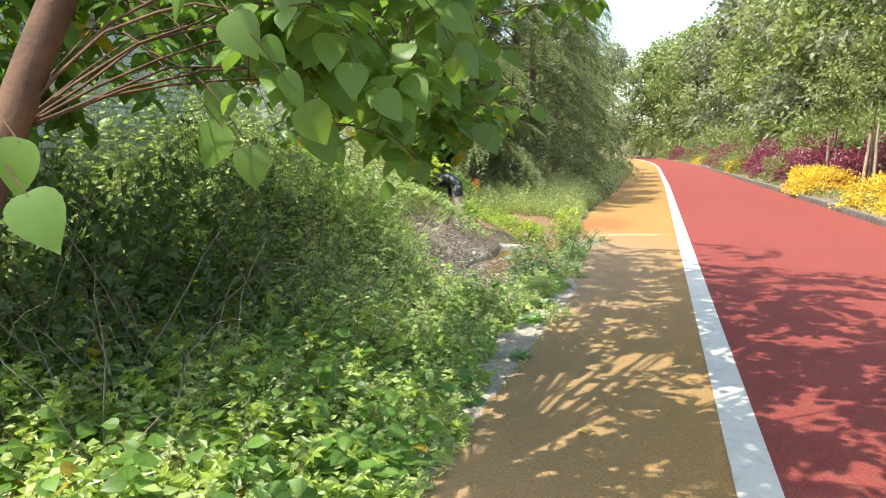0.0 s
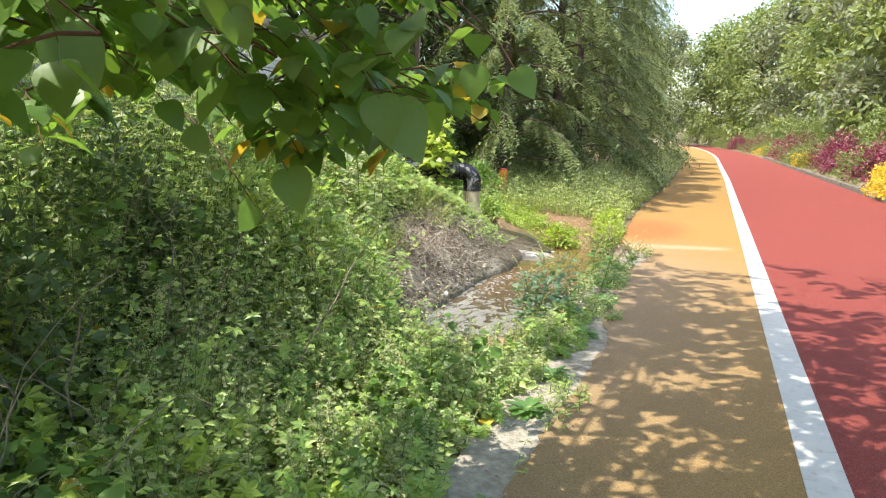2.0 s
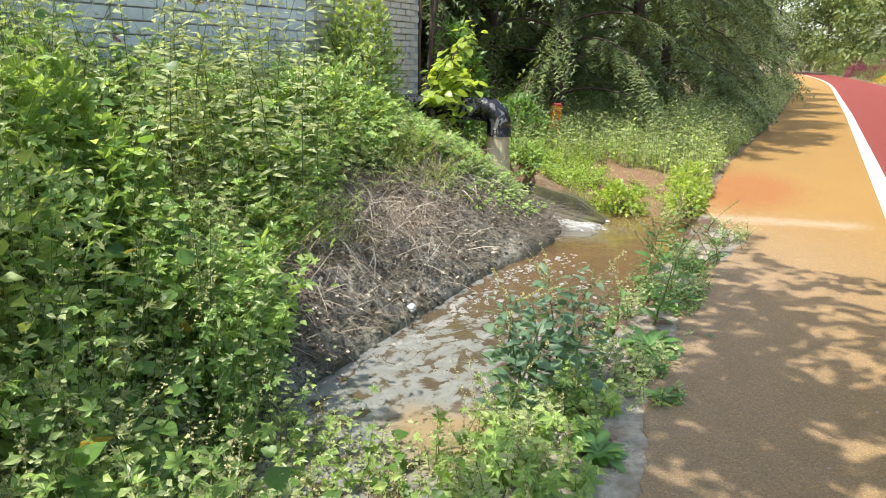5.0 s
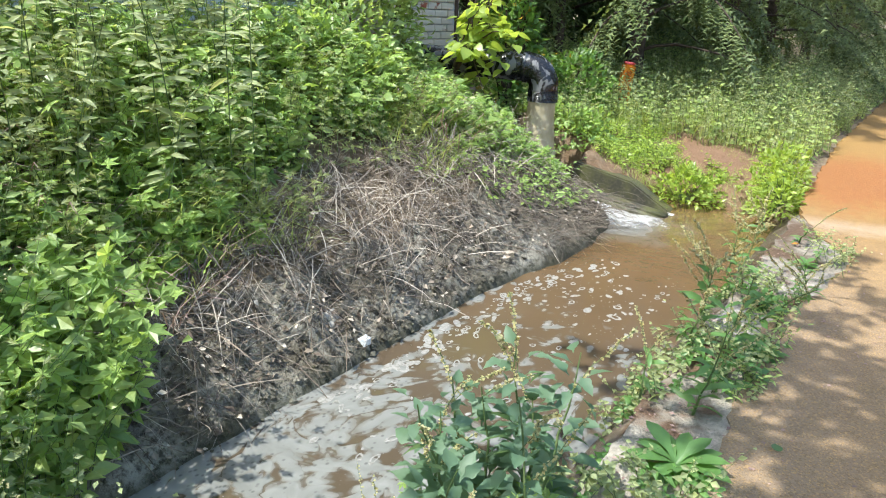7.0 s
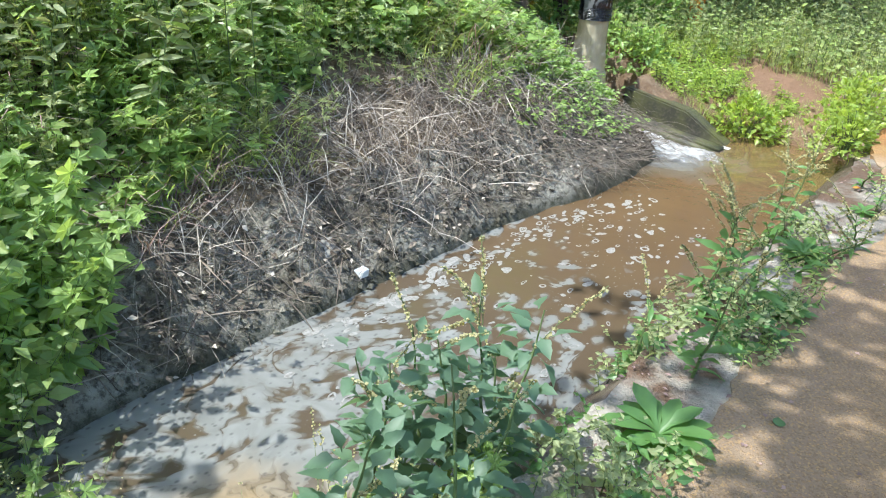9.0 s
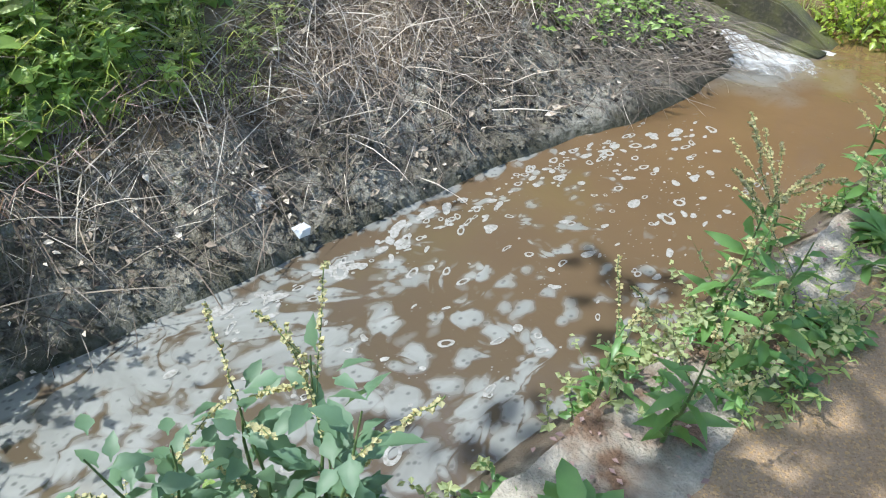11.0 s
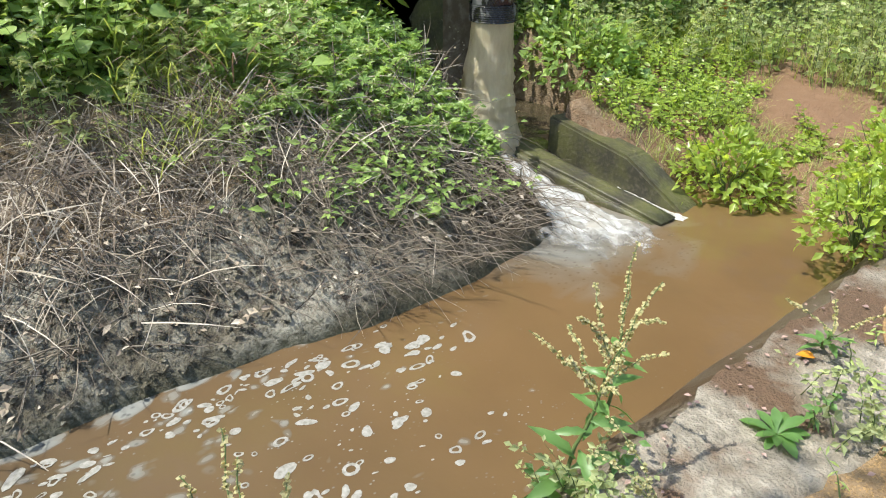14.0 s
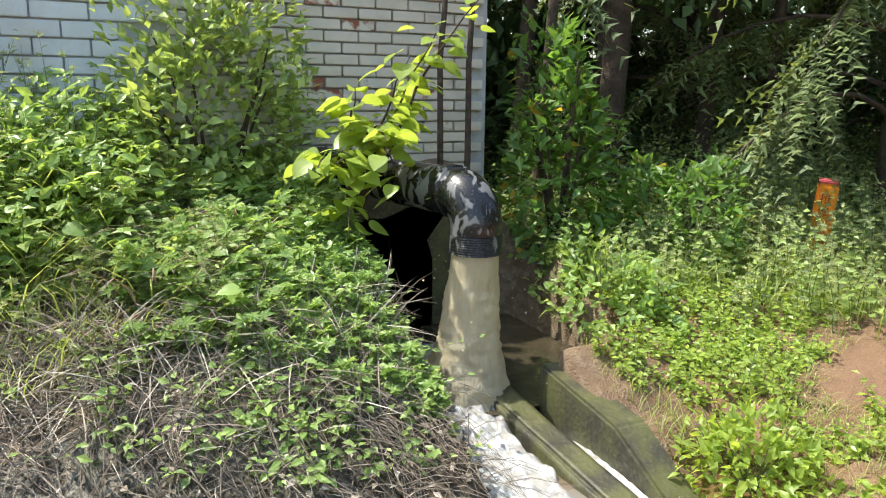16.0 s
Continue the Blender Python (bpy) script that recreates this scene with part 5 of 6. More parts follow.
# small tufts in the joint between slab and lane
x, y = spots(900, -1.2, -0.62, 2.5, 13.4, lambda x, y: (np.abs(x - yellow_edge(y)) < 0.10 + 0.06 * np.sin(y * 3)) & (fbm(x, y, 3.2, 41) > 0.1))
tuft_base = np.stack([x, y, np.zeros(len(x))], -1)
st, lv = stems_and_leaves(tuft_base, rng.uniform(0.03, 0.12, len(x)), 0.5, 8, LANCE, 0.05)
tagged(piece("joint_weeds", two_tone("joint_weeds", tri(st), STEM, lv, LEAF_WEED)), "small green weeds in the joint beside the lane", "weeds", kind="stuff")
# dead leaf bits and grit on lane and slab
n = 900
lx, ly = rng.uniform(-1.15, 0.5, n), rng.uniform(2, 13.5, n)
lx = -1.15 + (lx + 1.15) * rng.random(n) ** 1.2
tagged(piece("leaf_litter", mesh_of("leaf_litter", *cloud(CHIP, np.stack([lx, ly, np.full(n, 0.004)], -1), ring_dirs(n, 0, 0.05), facing(n, 0.2), rng.uniform(0.006, 0.028, n)), DRY)), "dry leaf bits scattered on the path", "litter", kind="stuff")

YELLOW_LEAF = plain_mat("yellow_leaf", (0.62, 0.40, 0.03), (0.72, 0.5, 0.06), 30, 0.5, 0.3, 0.003)
ORANGE_LEAF = plain_mat("orange_leaf", (0.6, 0.22, 0.02), (0.7, 0.3, 0.03), 30, 0.5, 0.3, 0.003)
GREEN_LEAF = plain_mat("fallen_green_leaf", (0.07, 0.13, 0.04), (0.1, 0.17, 0.05), 30, 0.5, 0.3, 0.003)


def fallen_leaf(x, y, z, size, mt, label, rx=4, ry=-5, rz=0):
    """One curled leaf lying on the ground or caught in the weeds."""
    V, F = HEART
    V = V.copy()
    V[:, 2] += 0.35 * V[:, 0] ** 2 + 0.22 * V[:, 1] ** 2
    me = mesh_of("fallen_leaf", V, F, mt, True)
    me.transform(pose(x, y, z, rx, ry, rz) @ Matrix.Scale(size, 4))
    return tagged(piece("fallen_leaf", me), label, "leaf", "fallen leaves")


fallen_leaf(-0.25, 3.95, 0.006, 0.058, YELLOW_LEAF, "yellow fallen leaf lying on the walking lane", 3, 4, 70)
fallen_leaf(-1.11, 6.32, 0.004, 0.10, YELLOW_LEAF, "yellowed fallen leaf lying on the concrete edging", 3, 5, 200)
fallen_leaf(-0.97, 12.80, 0.006, 0.055, ORANGE_LEAF, "orange fallen leaf at the lane's dusty edge", 3, 4, 130)
fallen_leaf(-0.62, 9.93, 0.006, 0.045, GREEN_LEAF, "dull green fallen leaf lying on the lane", 3, 4, 20)

# ---- inlet bank and verge beyond the pool ----
def leafy_bush(name, pos, rx, ry, rz, n, shape, size, mt, label, group="", seed=0, category="bush", woody=True):
    """A rounded, uneven shrub: stems and a crown of single leaves with gaps."""
    r = np.random.default_rng(seed)
    th = thing(name, pos, label, category, group)
    d = unit(r.normal(0, 1, (n, 3)))
    d[:, 2] = np.abs(d[:, 2]) * 1.0 - 0.12
    lump = 1 + 0.22 * np.sin(3.1 * d[:, 0] * 2 + seed) * np.sin(4.3 * d[:, 1] + 2 * seed) + 0.16 * np.sin(7 * d[:, 2] + 5 * d[:, 0] + seed)
    rad = lump * r.uniform(0.45, 1.05, n) ** 0.5
    P = np.array(pos) + d * rad[:, None] * np.array((rx, ry, rz)) + np.array((0, 0, rz * 0.12))
    P[:, 2] = np.maximum(P[:, 2], pos[2] + 0.02)
    D = unit(d + r.normal(0, 0.6, (n, 3)) + np.array((0, 0, 0.1)))
    U = unit(d * 0.7 + np.array((0, 0, 0.8)) + r.normal(0, 0.4, (n, 3)))
    if not woody:
        for k in range(14):
            a, q = r.uniform(0, 6.28), r.uniform(0.3, 0.9)
            e = np.array(pos) + np.array((rx * q * math.cos(a), ry * q * math.sin(a), rz * r.uniform(0.6, 1.0)))
            piece("stem", mesh_of("stem", *tube(curve_points(np.array(pos) - (0, 0, 0.05), e, 5, 0, 0.008), np.linspace(0.005, 0.002, 5), 5), STEM, True), th)
    piece("foliage", mesh_of("foliage", *cloud(shape, P, D, U, size * r.uniform(0.6, 1.3, n)), mt), th)
    if woody:
        for k in range(7):
            a = r.uniform(0, 6.28)
            e = np.array(pos) + np.array((rx * 0.6 * math.cos(a), ry * 0.6 * math.sin(a), rz * r.uniform(0.5, 0.85)))
            piece("stem", mesh_of("stem", *tube(curve_points(np.array(pos) - (0, 0, 0.05), e, 6, 0, 0.01), np.linspace(0.012, 0.004, 6) * max(rz, 0.4), 5), BARK, True), th)
    return th


leafy_bush("bright_weed_clump", (-2.2, 14.42, -0.24), 0.3, 0.27, 0.36, 760, OVATE, 0.06, LEAF_BRIGHT, "bright green leafy clump at the water's edge", "clumps by the inlet", 3, "plant", False)
leafy_bush("bright_weed_clump", (-1.33, 14.05, -0.1), 0.2, 0.3, 0.36, 760, OVATE, 0.052, LEAF_BRIGHT, "bright green leafy clump beside the lane's edge", "clumps by the inlet", 5, "plant", False)
leafy_bush("bright_weed_clump", (-1.45, 14.75, -0.05), 0.26, 0.42, 0.4, 820, OVATE, 0.06, LEAF_BRIGHT, "bright green leafy clump beside the lane's edge", "clumps by the inlet", 8, "plant", False)


def verge_zone(x, y):
    bare = ((x + 2.3) / 0.95) ** 2 + ((y - 15.0) / 0.75) ** 2 < 1 + 0.3 * np.sin(9 * x)
    wing = (x > -3.3) & (x < -2.1) & (y < 14.7)
    return (x < np.interp(y, [14, 15, 18, 31, 60], [-1.25, -1.3, -1.35, -1.1, -1.1]) + 0.07 * np.sin(3 * y)) & ~bare & ~wing & (y > 14.35) & ((x > -3.15) | (y > 14.7))


def verge_h(x, y):
    return np.interp(-x, [1.1, 1.5, 2.2, 3.0, 4.5, 7], [0.2, 0.5, 0.55, 0.42, 0.5, 0.7]) * (1 + 0.35 * fbm(x, y, 1.5, 51)) * np.interp(y, [14.4, 15.2, 16.4, 20], [0.45, 0.7, 1.15, 1.25])


x, y, h = sown(3300, -8, -1.0, 14.3, 26, verge_zone, verge_h)
patch("verge_weeds", "leafy green weeds on the verge below the cedars", "weeds", x, y, h, 0.2, 11, CHIP, 0.085, LEAF_WEED)
x, y, h = sown(1500, -6, -1.0, 14.5, 24, verge_zone, verge_h)
patch("verge_mugwort", "feathery mugwort on the verge", "weeds", x, y, h * 1.15, 0.15, 14, FEATHER, 0.095, LEAF_GREY, droop=0.2)
x, y, h = sown(3600, -3.2, -1.0, 20, 62, verge_zone, verge_h)
patch("far_verge_weeds", "tall green weeds along the verge", "weeds", x, y, h, 0.2, 9, CHIP, 0.13, LEAF_GREY, stem=0.004)
x, y, h = sown(6500, -5, -1.1, 14.3, 22, verge_zone, verge_h)
grass_patch("verge_grass", "bright green grass on the verge", x, y, np.minimum(h, 0.4) * 0.9, GRASS, 0.5, 0.5)
x, y, h = sown(2000, -4.5, -1.9, 14.2, 16.4, lambda x, y: (y > np.where(x < -3.1, 14.72, 14.2)) & (fbm(x, y, 2.2, 61) > np.where(x < -2.85, -0.25, 0.35)), lambda x, y: 0.14 + 0.12 * fbm(x, y, 3, 62))
patch("groundcover", "fresh yellow-green low groundcover by the pool", "weeds", x, y, h, 0.4, 9, CHIP, 0.06, LEAF_BRIGHT, up=1.1)
x, y, h = sown(6500, -3.15, -1.5, 14.15, 16.3, lambda x, y: (y > 14.17 + 0.05 * np.sin(9 * x)) & (fbm(x, y, 3.0, 63) > -0.3), lambda x, y: 0.12 + 0.06 * fbm(x, y, 2.4, 64))
grass_patch("thin_grass", "thin yellow-green grass on bare earth", x, y, h, GRASS, 0.7, 0.7)

# ---- shrubs and climbers round the wall ----
leafy_bush("wall_shrub", (-4.68, 12.6, 0.8), 0.42, 0.7, 1.3, 2800, OVATE, 0.08, LEAF_WEED, "unkempt green shrub against the painted wall", "shrubs at the wall", 21)
leafy_bush("wall_shrub", (-4.35, 11.6, 0.8), 0.5, 0.7, 0.6, 1500, OVATE, 0.075, LEAF_VINE, "unkempt green shrub against the painted wall", "shrubs at the wall", 22)
leafy_bush("wall_shrub", (-4.45, 12.1, 0.55), 0.3, 0.3, 0.36, 600, PALM, 0.07, LEAF_VINE, "low green shrub over the pipe", "shrubs at the wall", 23)
leafy_bush("corner_shrub", (-4.6, 15.05, 0.3), 0.42, 0.42, 1.75, 1500, OVATE, 0.10, LEAF_TREE, "dark glossy-leaved shrub at the wall's corner", "", 24)
leafy_bush("corner_shrub", (-4.3, 15.9, 0.25), 0.7, 0.6, 0.75, 1300, OVATE, 0.09, LEAF_TREE, "dark green shrub in the shade of the wood", "", 25)
leafy_bush("nettle_clump", (-3.6, 8.0, 0.3), 0.6, 0.5, 0.95, 2600, PALM, 0.085, LEAF_VINE, "tall mass of vine-covered weeds", "weed thickets", 26)
leafy_bush("nettle_clump", (-3.1, 7.1, 0.1), 0.7, 0.7, 1.05, 2400, OVATE, 0.08, LEAF_WEED, "tall mass of vine-covered weeds", "weed thickets", 27)
# these thickets get the darkened leaf, so the canopy's shade is in their colour
leafy_bush("nettle_clump", (-3.5, 6.1, 0.3), 0.7, 0.8, 1.15, 3000, OVATE, 0.075, LEAF_SHADE_TINT, "dense thicket under the mulberry, leaves coloured dark for shade", "weed thickets", 28)
leafy_bush("nettle_clump", (-3.3, 3.7, 0.1), 0.7, 1.0, 1.3, 2600, CHIP, 0.09, LEAF_SHADE_TINT, "dense thicket under the mulberry, leaves coloured dark for shade", "weed thickets", 29)

leafy_bush("nettle_clump", (-3.4, 2.3, 0.1), 0.6, 0.8, 1.2, 1700, OVATE, 0.09, LEAF_SHADE_TINT, "dense thicket under the mulberry, leaves coloured dark for shade", "weed thickets", 30)
leafy_bush("nettle_clump", (-3.1, 4.7, 0.1), 0.6, 0.7, 1.3, 1700, OVATE, 0.08, LEAF_SHADE_TINT, "dense thicket under the mulberry, leaves coloured dark for shade", "weed thickets", 41)
leafy_bush("pool_weeds", (-3.7, 14.82, 0.05), 0.65, 0.3, 0.5, 1000, OVATE, 0.07, LEAF_VINE, "green weeds overhanging the back of the pool", "", 42, "plant", False)
x, y, h = sown(420, -3.4, -2.65, 10.4, 13.3, lambda x, y: (x > bank_edge(y) - 0.1) & (fbm(x, y, 2.4, 33) + 0.5 * (y - 12) > 0.0), lambda x, y: np.where(y > 12.2, 0.13, 0.12))
patch("nose_creeper", "green creeper straggling over the straw", "vine", x, y, h * 1.3, 0.9, 6, OVATE, 0.07, LEAF_VINE, up=1.2)
x, y, h = sown(620, -4.1, -2.85, 12.0, 13.3, lambda x, y: x < np.interp(y, [12, 12.6, 13.1, 13.3], [-3.35, -3.1, -2.95, -2.95]) + 0.12 * fbm(x, y, 4, 38), lambda x, y: np.interp(x, [-3.6, -2.9], [0.2, 0.1]) * np.interp(y, [12.6, 13.2], [1.0, 0.6]))
patch("nose_vine", "lobed-leaved vine hanging over the nose of the bank", "vine", x, y, h, 0.5, 11, PALM, 0.085, LEAF_VINE, up=1.0)

# tall thin reeds of mugwort standing before the wall
x, y = spots(75, -4.6, -3.3, 6.4, 10.6)
st, lv = stems_and_leaves(rooted(x, y), rng.uniform(1.1, 1.8, len(x)), 0.18, 40, LANCE, 0.13, u0=0.25, stem=0.004, droop=0.3)
tagged(piece("tall_weeds", two_tone("tall_weeds", tri(st), STEM, lv, LEAF_GREY)), "tall thin-leaved weeds standing before the wall", "weeds", kind="stuff")


def young_tree(name, base, tips, leaf, size, mt, label, seed, trunk_r=0.014, per=9, trunk_mat=BARK):
    """A sapling of a few whips, its larger leaves each a part."""
    r = np.random.default_rng(seed)
    th = thing(name, base, label, "sapling")
    leafm = mesh_of(name + "_leaf", *leaf, mt, True)
    for tip, mid in tips:
        b, e = np.array(base, float), np.array(tip, float)
        c = curve_points(b, e, 12, mid, 0.012)
        piece("branch", mesh_of("branch", *tube(c, np.linspace(trunk_r, 0.003, 12), 6), trunk_mat, True), th)
        for k in range(per):
            u = r.uniform(0.45, 1.0)
            p = np.array([np.interp(u, np.linspace(0, 1, 12), c[:, i]) for i in range(3)])
            a = r.uniform(0, 6.28)
            p = p + np.array((math.cos(a), math.sin(a), r.normal(0, 0.4))) * r.uniform(0.02, 0.14)
            d = Vector((math.cos(a), math.sin(a), r.uniform(-0.7, 0.1)))
            q = d.to_track_quat("Y", "Z").to_matrix().to_4x4()
            piece("leaf", leafm, th, m=Matrix.Translation(p) @ q @ pose(0, 0, 0, 0, r.normal(0, 25), 0) @ Matrix.Scale(size * r.uniform(0.6, 1.2), 4))
    return th


young_tree("bright_sapling", (-4.3, 13.35, 0.75), [((-3.75, 13.3, 1.32), 0.15), ((-3.8, 13.05, 1.12), 0.12), ((-3.75, 13.1, 0.74), 0.35), ((-3.85, 13.5, 1.68), 0.05), ((-3.7, 13.38, 1.0), 0.35), ((-3.8, 12.92, 1.05), 0.2), ((-3.85, 13.65, 1.8), 0.05), ((-3.8, 13.9, 2.0), 0.05), ((-3.6, 13.25, 1.25), 0.2), ((-3.9, 13.2, 1.5), 0.05)],
           HEART, 0.11, LEAF_BRIGHT, "young mulberry sapling with fresh yellow-green leaves over the pipe", 61, per=25)
# bare thin trunks against the wall's corner
for k, (x, y) in enumerate([(-4.72, 14.12), (-4.66, 14.3)]):
    c = curve_points((x, y, 0.7), (x - 0.05 + 0.1 * k, y + 0.06, 3.6), 10, 0, 0.015)
    tagged(piece("thin_trunk", mesh_of("thin_trunk", *tube(c, np.linspace(0.024, 0.014, 10), 8), BARK, True)), "slender reddish-brown stem rising along the wall", "tree trunk", "stems at the wall")

# ---- the mulberry over the path ----
mulberry = thing("mulberry_tree", (-2.24, 1.48, 0.1), "mulberry tree with red-brown limbs and large heart-shaped leaves", "tree")
trunk = np.concatenate([curve_points((-2.24, 1.48, 0.05), (-1.84, 1.86, 1.58), 7, 0, 0.008)[:-1], curve_points((-1.84, 1.86, 1.58), (-1.55, 2.12, 2.6), 5, 0, 0.008)])
piece("trunk", mesh_of("trunk", *tube(trunk, np.linspace(0.075, 0.045, 11), 10), BARK_RED, True), mulberry)
low = [(-1.3, 5.2, 1.8), (-1.5, 5.4, 1.65), (-1.2, 5.0, 1.7), (-1.45, 5.0, 1.55), (-1.6, 4.7, 1.6), (-1.3, 4.5, 1.8), (-1.2, 4.9, 1.95), (-1.75, 5.6, 1.7), (-1.3, 5.9, 1.85), (-1.0, 2.4, 1.62),
       (-0.8, 2.6, 2.05), (-0.75, 2.4, 1.8), (-1.0, 3.0, 1.85), (-0.35, 3.4, 2.35), (-1.1, 3.6, 1.75), (-0.55, 4.1, 2.25), (-1.5, 4.4, 1.85), (-0.2, 4.6, 2.45),
       (-1.3, 5.2, 2.0), (-1.9, 5.4, 1.75), (-2.4, 4.6, 1.7),  (-2.0, 6.3, 2.1), (-0.9, 5.4, 2.5), (-0.6, 1.6, 2.25), (-2.6, 3.4, 1.9)]
hr = np.random.default_rng(17)
hollow = [(hr.uniform(-4.2, -3.0), y, hr.uniform(1.8, 2.5)) for y in np.linspace(2.2, 4.5, 13)] + [(-3.3, 5.3, 2.2), (-3.4, 6.0, 2.3), (-3.8, 6.8, 2.5)]
mid = hollow + [(-3.9, 2.6, 3.0), (-3.3, 3.7, 2.6), (-4.0, 4.4, 3.1), (-3.6, 5.2, 2.8), (-4.1, 3.4, 2.7), (-4.4, 2.2, 3.0), (-3.2, 6.3, 3.0), (-3.7, 5.9, 2.9), (-4.3, 5.2, 3.1)]
high = mid + [(hr.uniform(-0.5 if y < 4.2 else -1.8, 2.1 - 0.3 * max(0, y - 5)), y, hr.uniform(3.3, 5.3)) for y in np.linspace(-2.6, 7.6, 34)]
high += [(-2.2, 7.6, 5.4), (-1.8, 8.0, 5.2), (-2.3, 8.6, 5.4), (-1.9, 9.0, 5.2), (-2.5, 9.4, 5.5), (-1.5, 9.6, 5.3), (-1.2, 8.3, 5.2), (0.1, 8.8, 5.6), (-0.5, 9.6, 5.8), (-2.0, 9.4, 5.4), (0.6, 7.9, 4.9), (-1.6, 7.6, 4.6)]
leaf_P, leaf_D, leaf_U, leaf_S = [], [], [], []


def twig_leaves(c, m, size, flat=0.0):
    t = rng.uniform(0.25, 1.0, m)
    P = np.stack([np.interp(t, np.linspace(0, 1, len(c)), c[:, i]) for i in range(3)], -1)
    a = rng.uniform(0, 6.28, m)
    off = np.stack([np.cos(a), np.sin(a), rng.uniform(-0.8, 0.2, m)], -1)
    P = P + off * rng.uniform(0.02, 0.09, (m, 1))
    D = np.stack([np.cos(a), np.sin(a), rng.uniform(-1.1, -0.2, m)], -1)
    U = np.stack([0.6 * np.cos(a), 0.6 * np.sin(a), np.full(m, 0.8)], -1) + rng.normal(0, 0.25, (m, 3))
    return P, D, U, size * rng.uniform(0.6, 1.15, m)


limbs = []
fork1, fork2 = trunk[-1], trunk[6]
for tip in low + high:
    tip = np.array(tip, float)
    up = tip[2] > 2.55
    start = fork1 if up or rng.random() < 0.5 else fork2
    c = curve_points(start, tip, 10, 0.35 if not up else 0.3, 0.03)
    limbs.append((c, np.linspace(0.018 if up else 0.006, 0.002, 10)))
    for k in range(15 if tuple(tip) in [tuple(map(float, q)) for q in mid] else (4 if tip[1] < 1.8 else 15) if up else 8):
        s = c[rng.integers(6, 10)]
        e = s + np.array((rng.normal(0, 0.5), rng.normal(0, 0.5), rng.normal(-0.12, 0.22))) * (1.15 if up else 0.5)
        if not up:
            e[2] = max(e[2], 1.5)
        d = curve_points(s, e, 6, 0.04, 0.008)
        limbs.append((d, np.linspace(0.005, 0.002, 6)))
        got = twig_leaves(d, 22 if up else 10, 0.115)
        for lst, g in zip((leaf_P, leaf_D, leaf_U, leaf_S), got):
            lst.append(g)
limbs = [(c, r) for c, r in limbs if r[0] < 0.0055 or r[0] > 0.017 or not np.any((c[:, 0] > -0.75) & (c[:, 2] < 2.7))]
V, F = joined(*[tube(c, r, 6 if r[0] > 0.01 else 4) for c, r in limbs if r[0] < 0.0085])
piece("twig_work", mesh_of("twig_work", V, F, BARK_RED, True), mulberry, kind="stuff")
for c, r in limbs:
    if r[0] > 0.0085:
        piece("limb", mesh_of("limb", *tube(c, r, 8), BARK_RED, True), mulberry)
P, D, U, S = np.concatenate(leaf_P), np.concatenate(leaf_D), np.concatenate(leaf_U), np.concatenate(leaf_S)
clear = ~((P[:, 0] > -0.62) & (P[:, 0] < 0.5) & (P[:, 2] < 1.95)) & ~((P[:, 2] < 1.9) & (P[:, 0] > -0.5))
clear &= ~((P[:, 2] < 2.3) & (P[:, 1] < 1.5))
clear &= ~((P[:, 0] > -0.85) & (P[:, 1] > 4.6) & (P[:, 2] < 2.2))
P, D, U, S = P[clear], D[clear], U[clear], S[clear]
order = np.argsort(np.linalg.norm(P - np.array((-0.6, 2.6, 1.6)), axis=1))
near, far_leaves = order[:260], order[260:]
mleaf = mesh_of("mulberry_leaf", *HEART, LEAF_TREE, True)
for i in near:
    y_ax, up_ax = Vector(D[i]).normalized(), Vector(U[i])
    x_ax = y_ax.cross(up_ax).normalized()
    m3 = Matrix((x_ax, y_ax, x_ax.cross(y_ax))).transposed().to_4x4()
    piece("leaf", mleaf, mulberry, m=Matrix.Translation(P[i]) @ m3 @ Matrix.Scale(float(S[i]), 4))
V, F = cloud(HEART_LOW, P[far_leaves], D[far_leaves], U[far_leaves], S[far_leaves])
piece("crown", mesh_of("crown", V, F, LEAF_TREE, True), mulberry, kind="stuff")

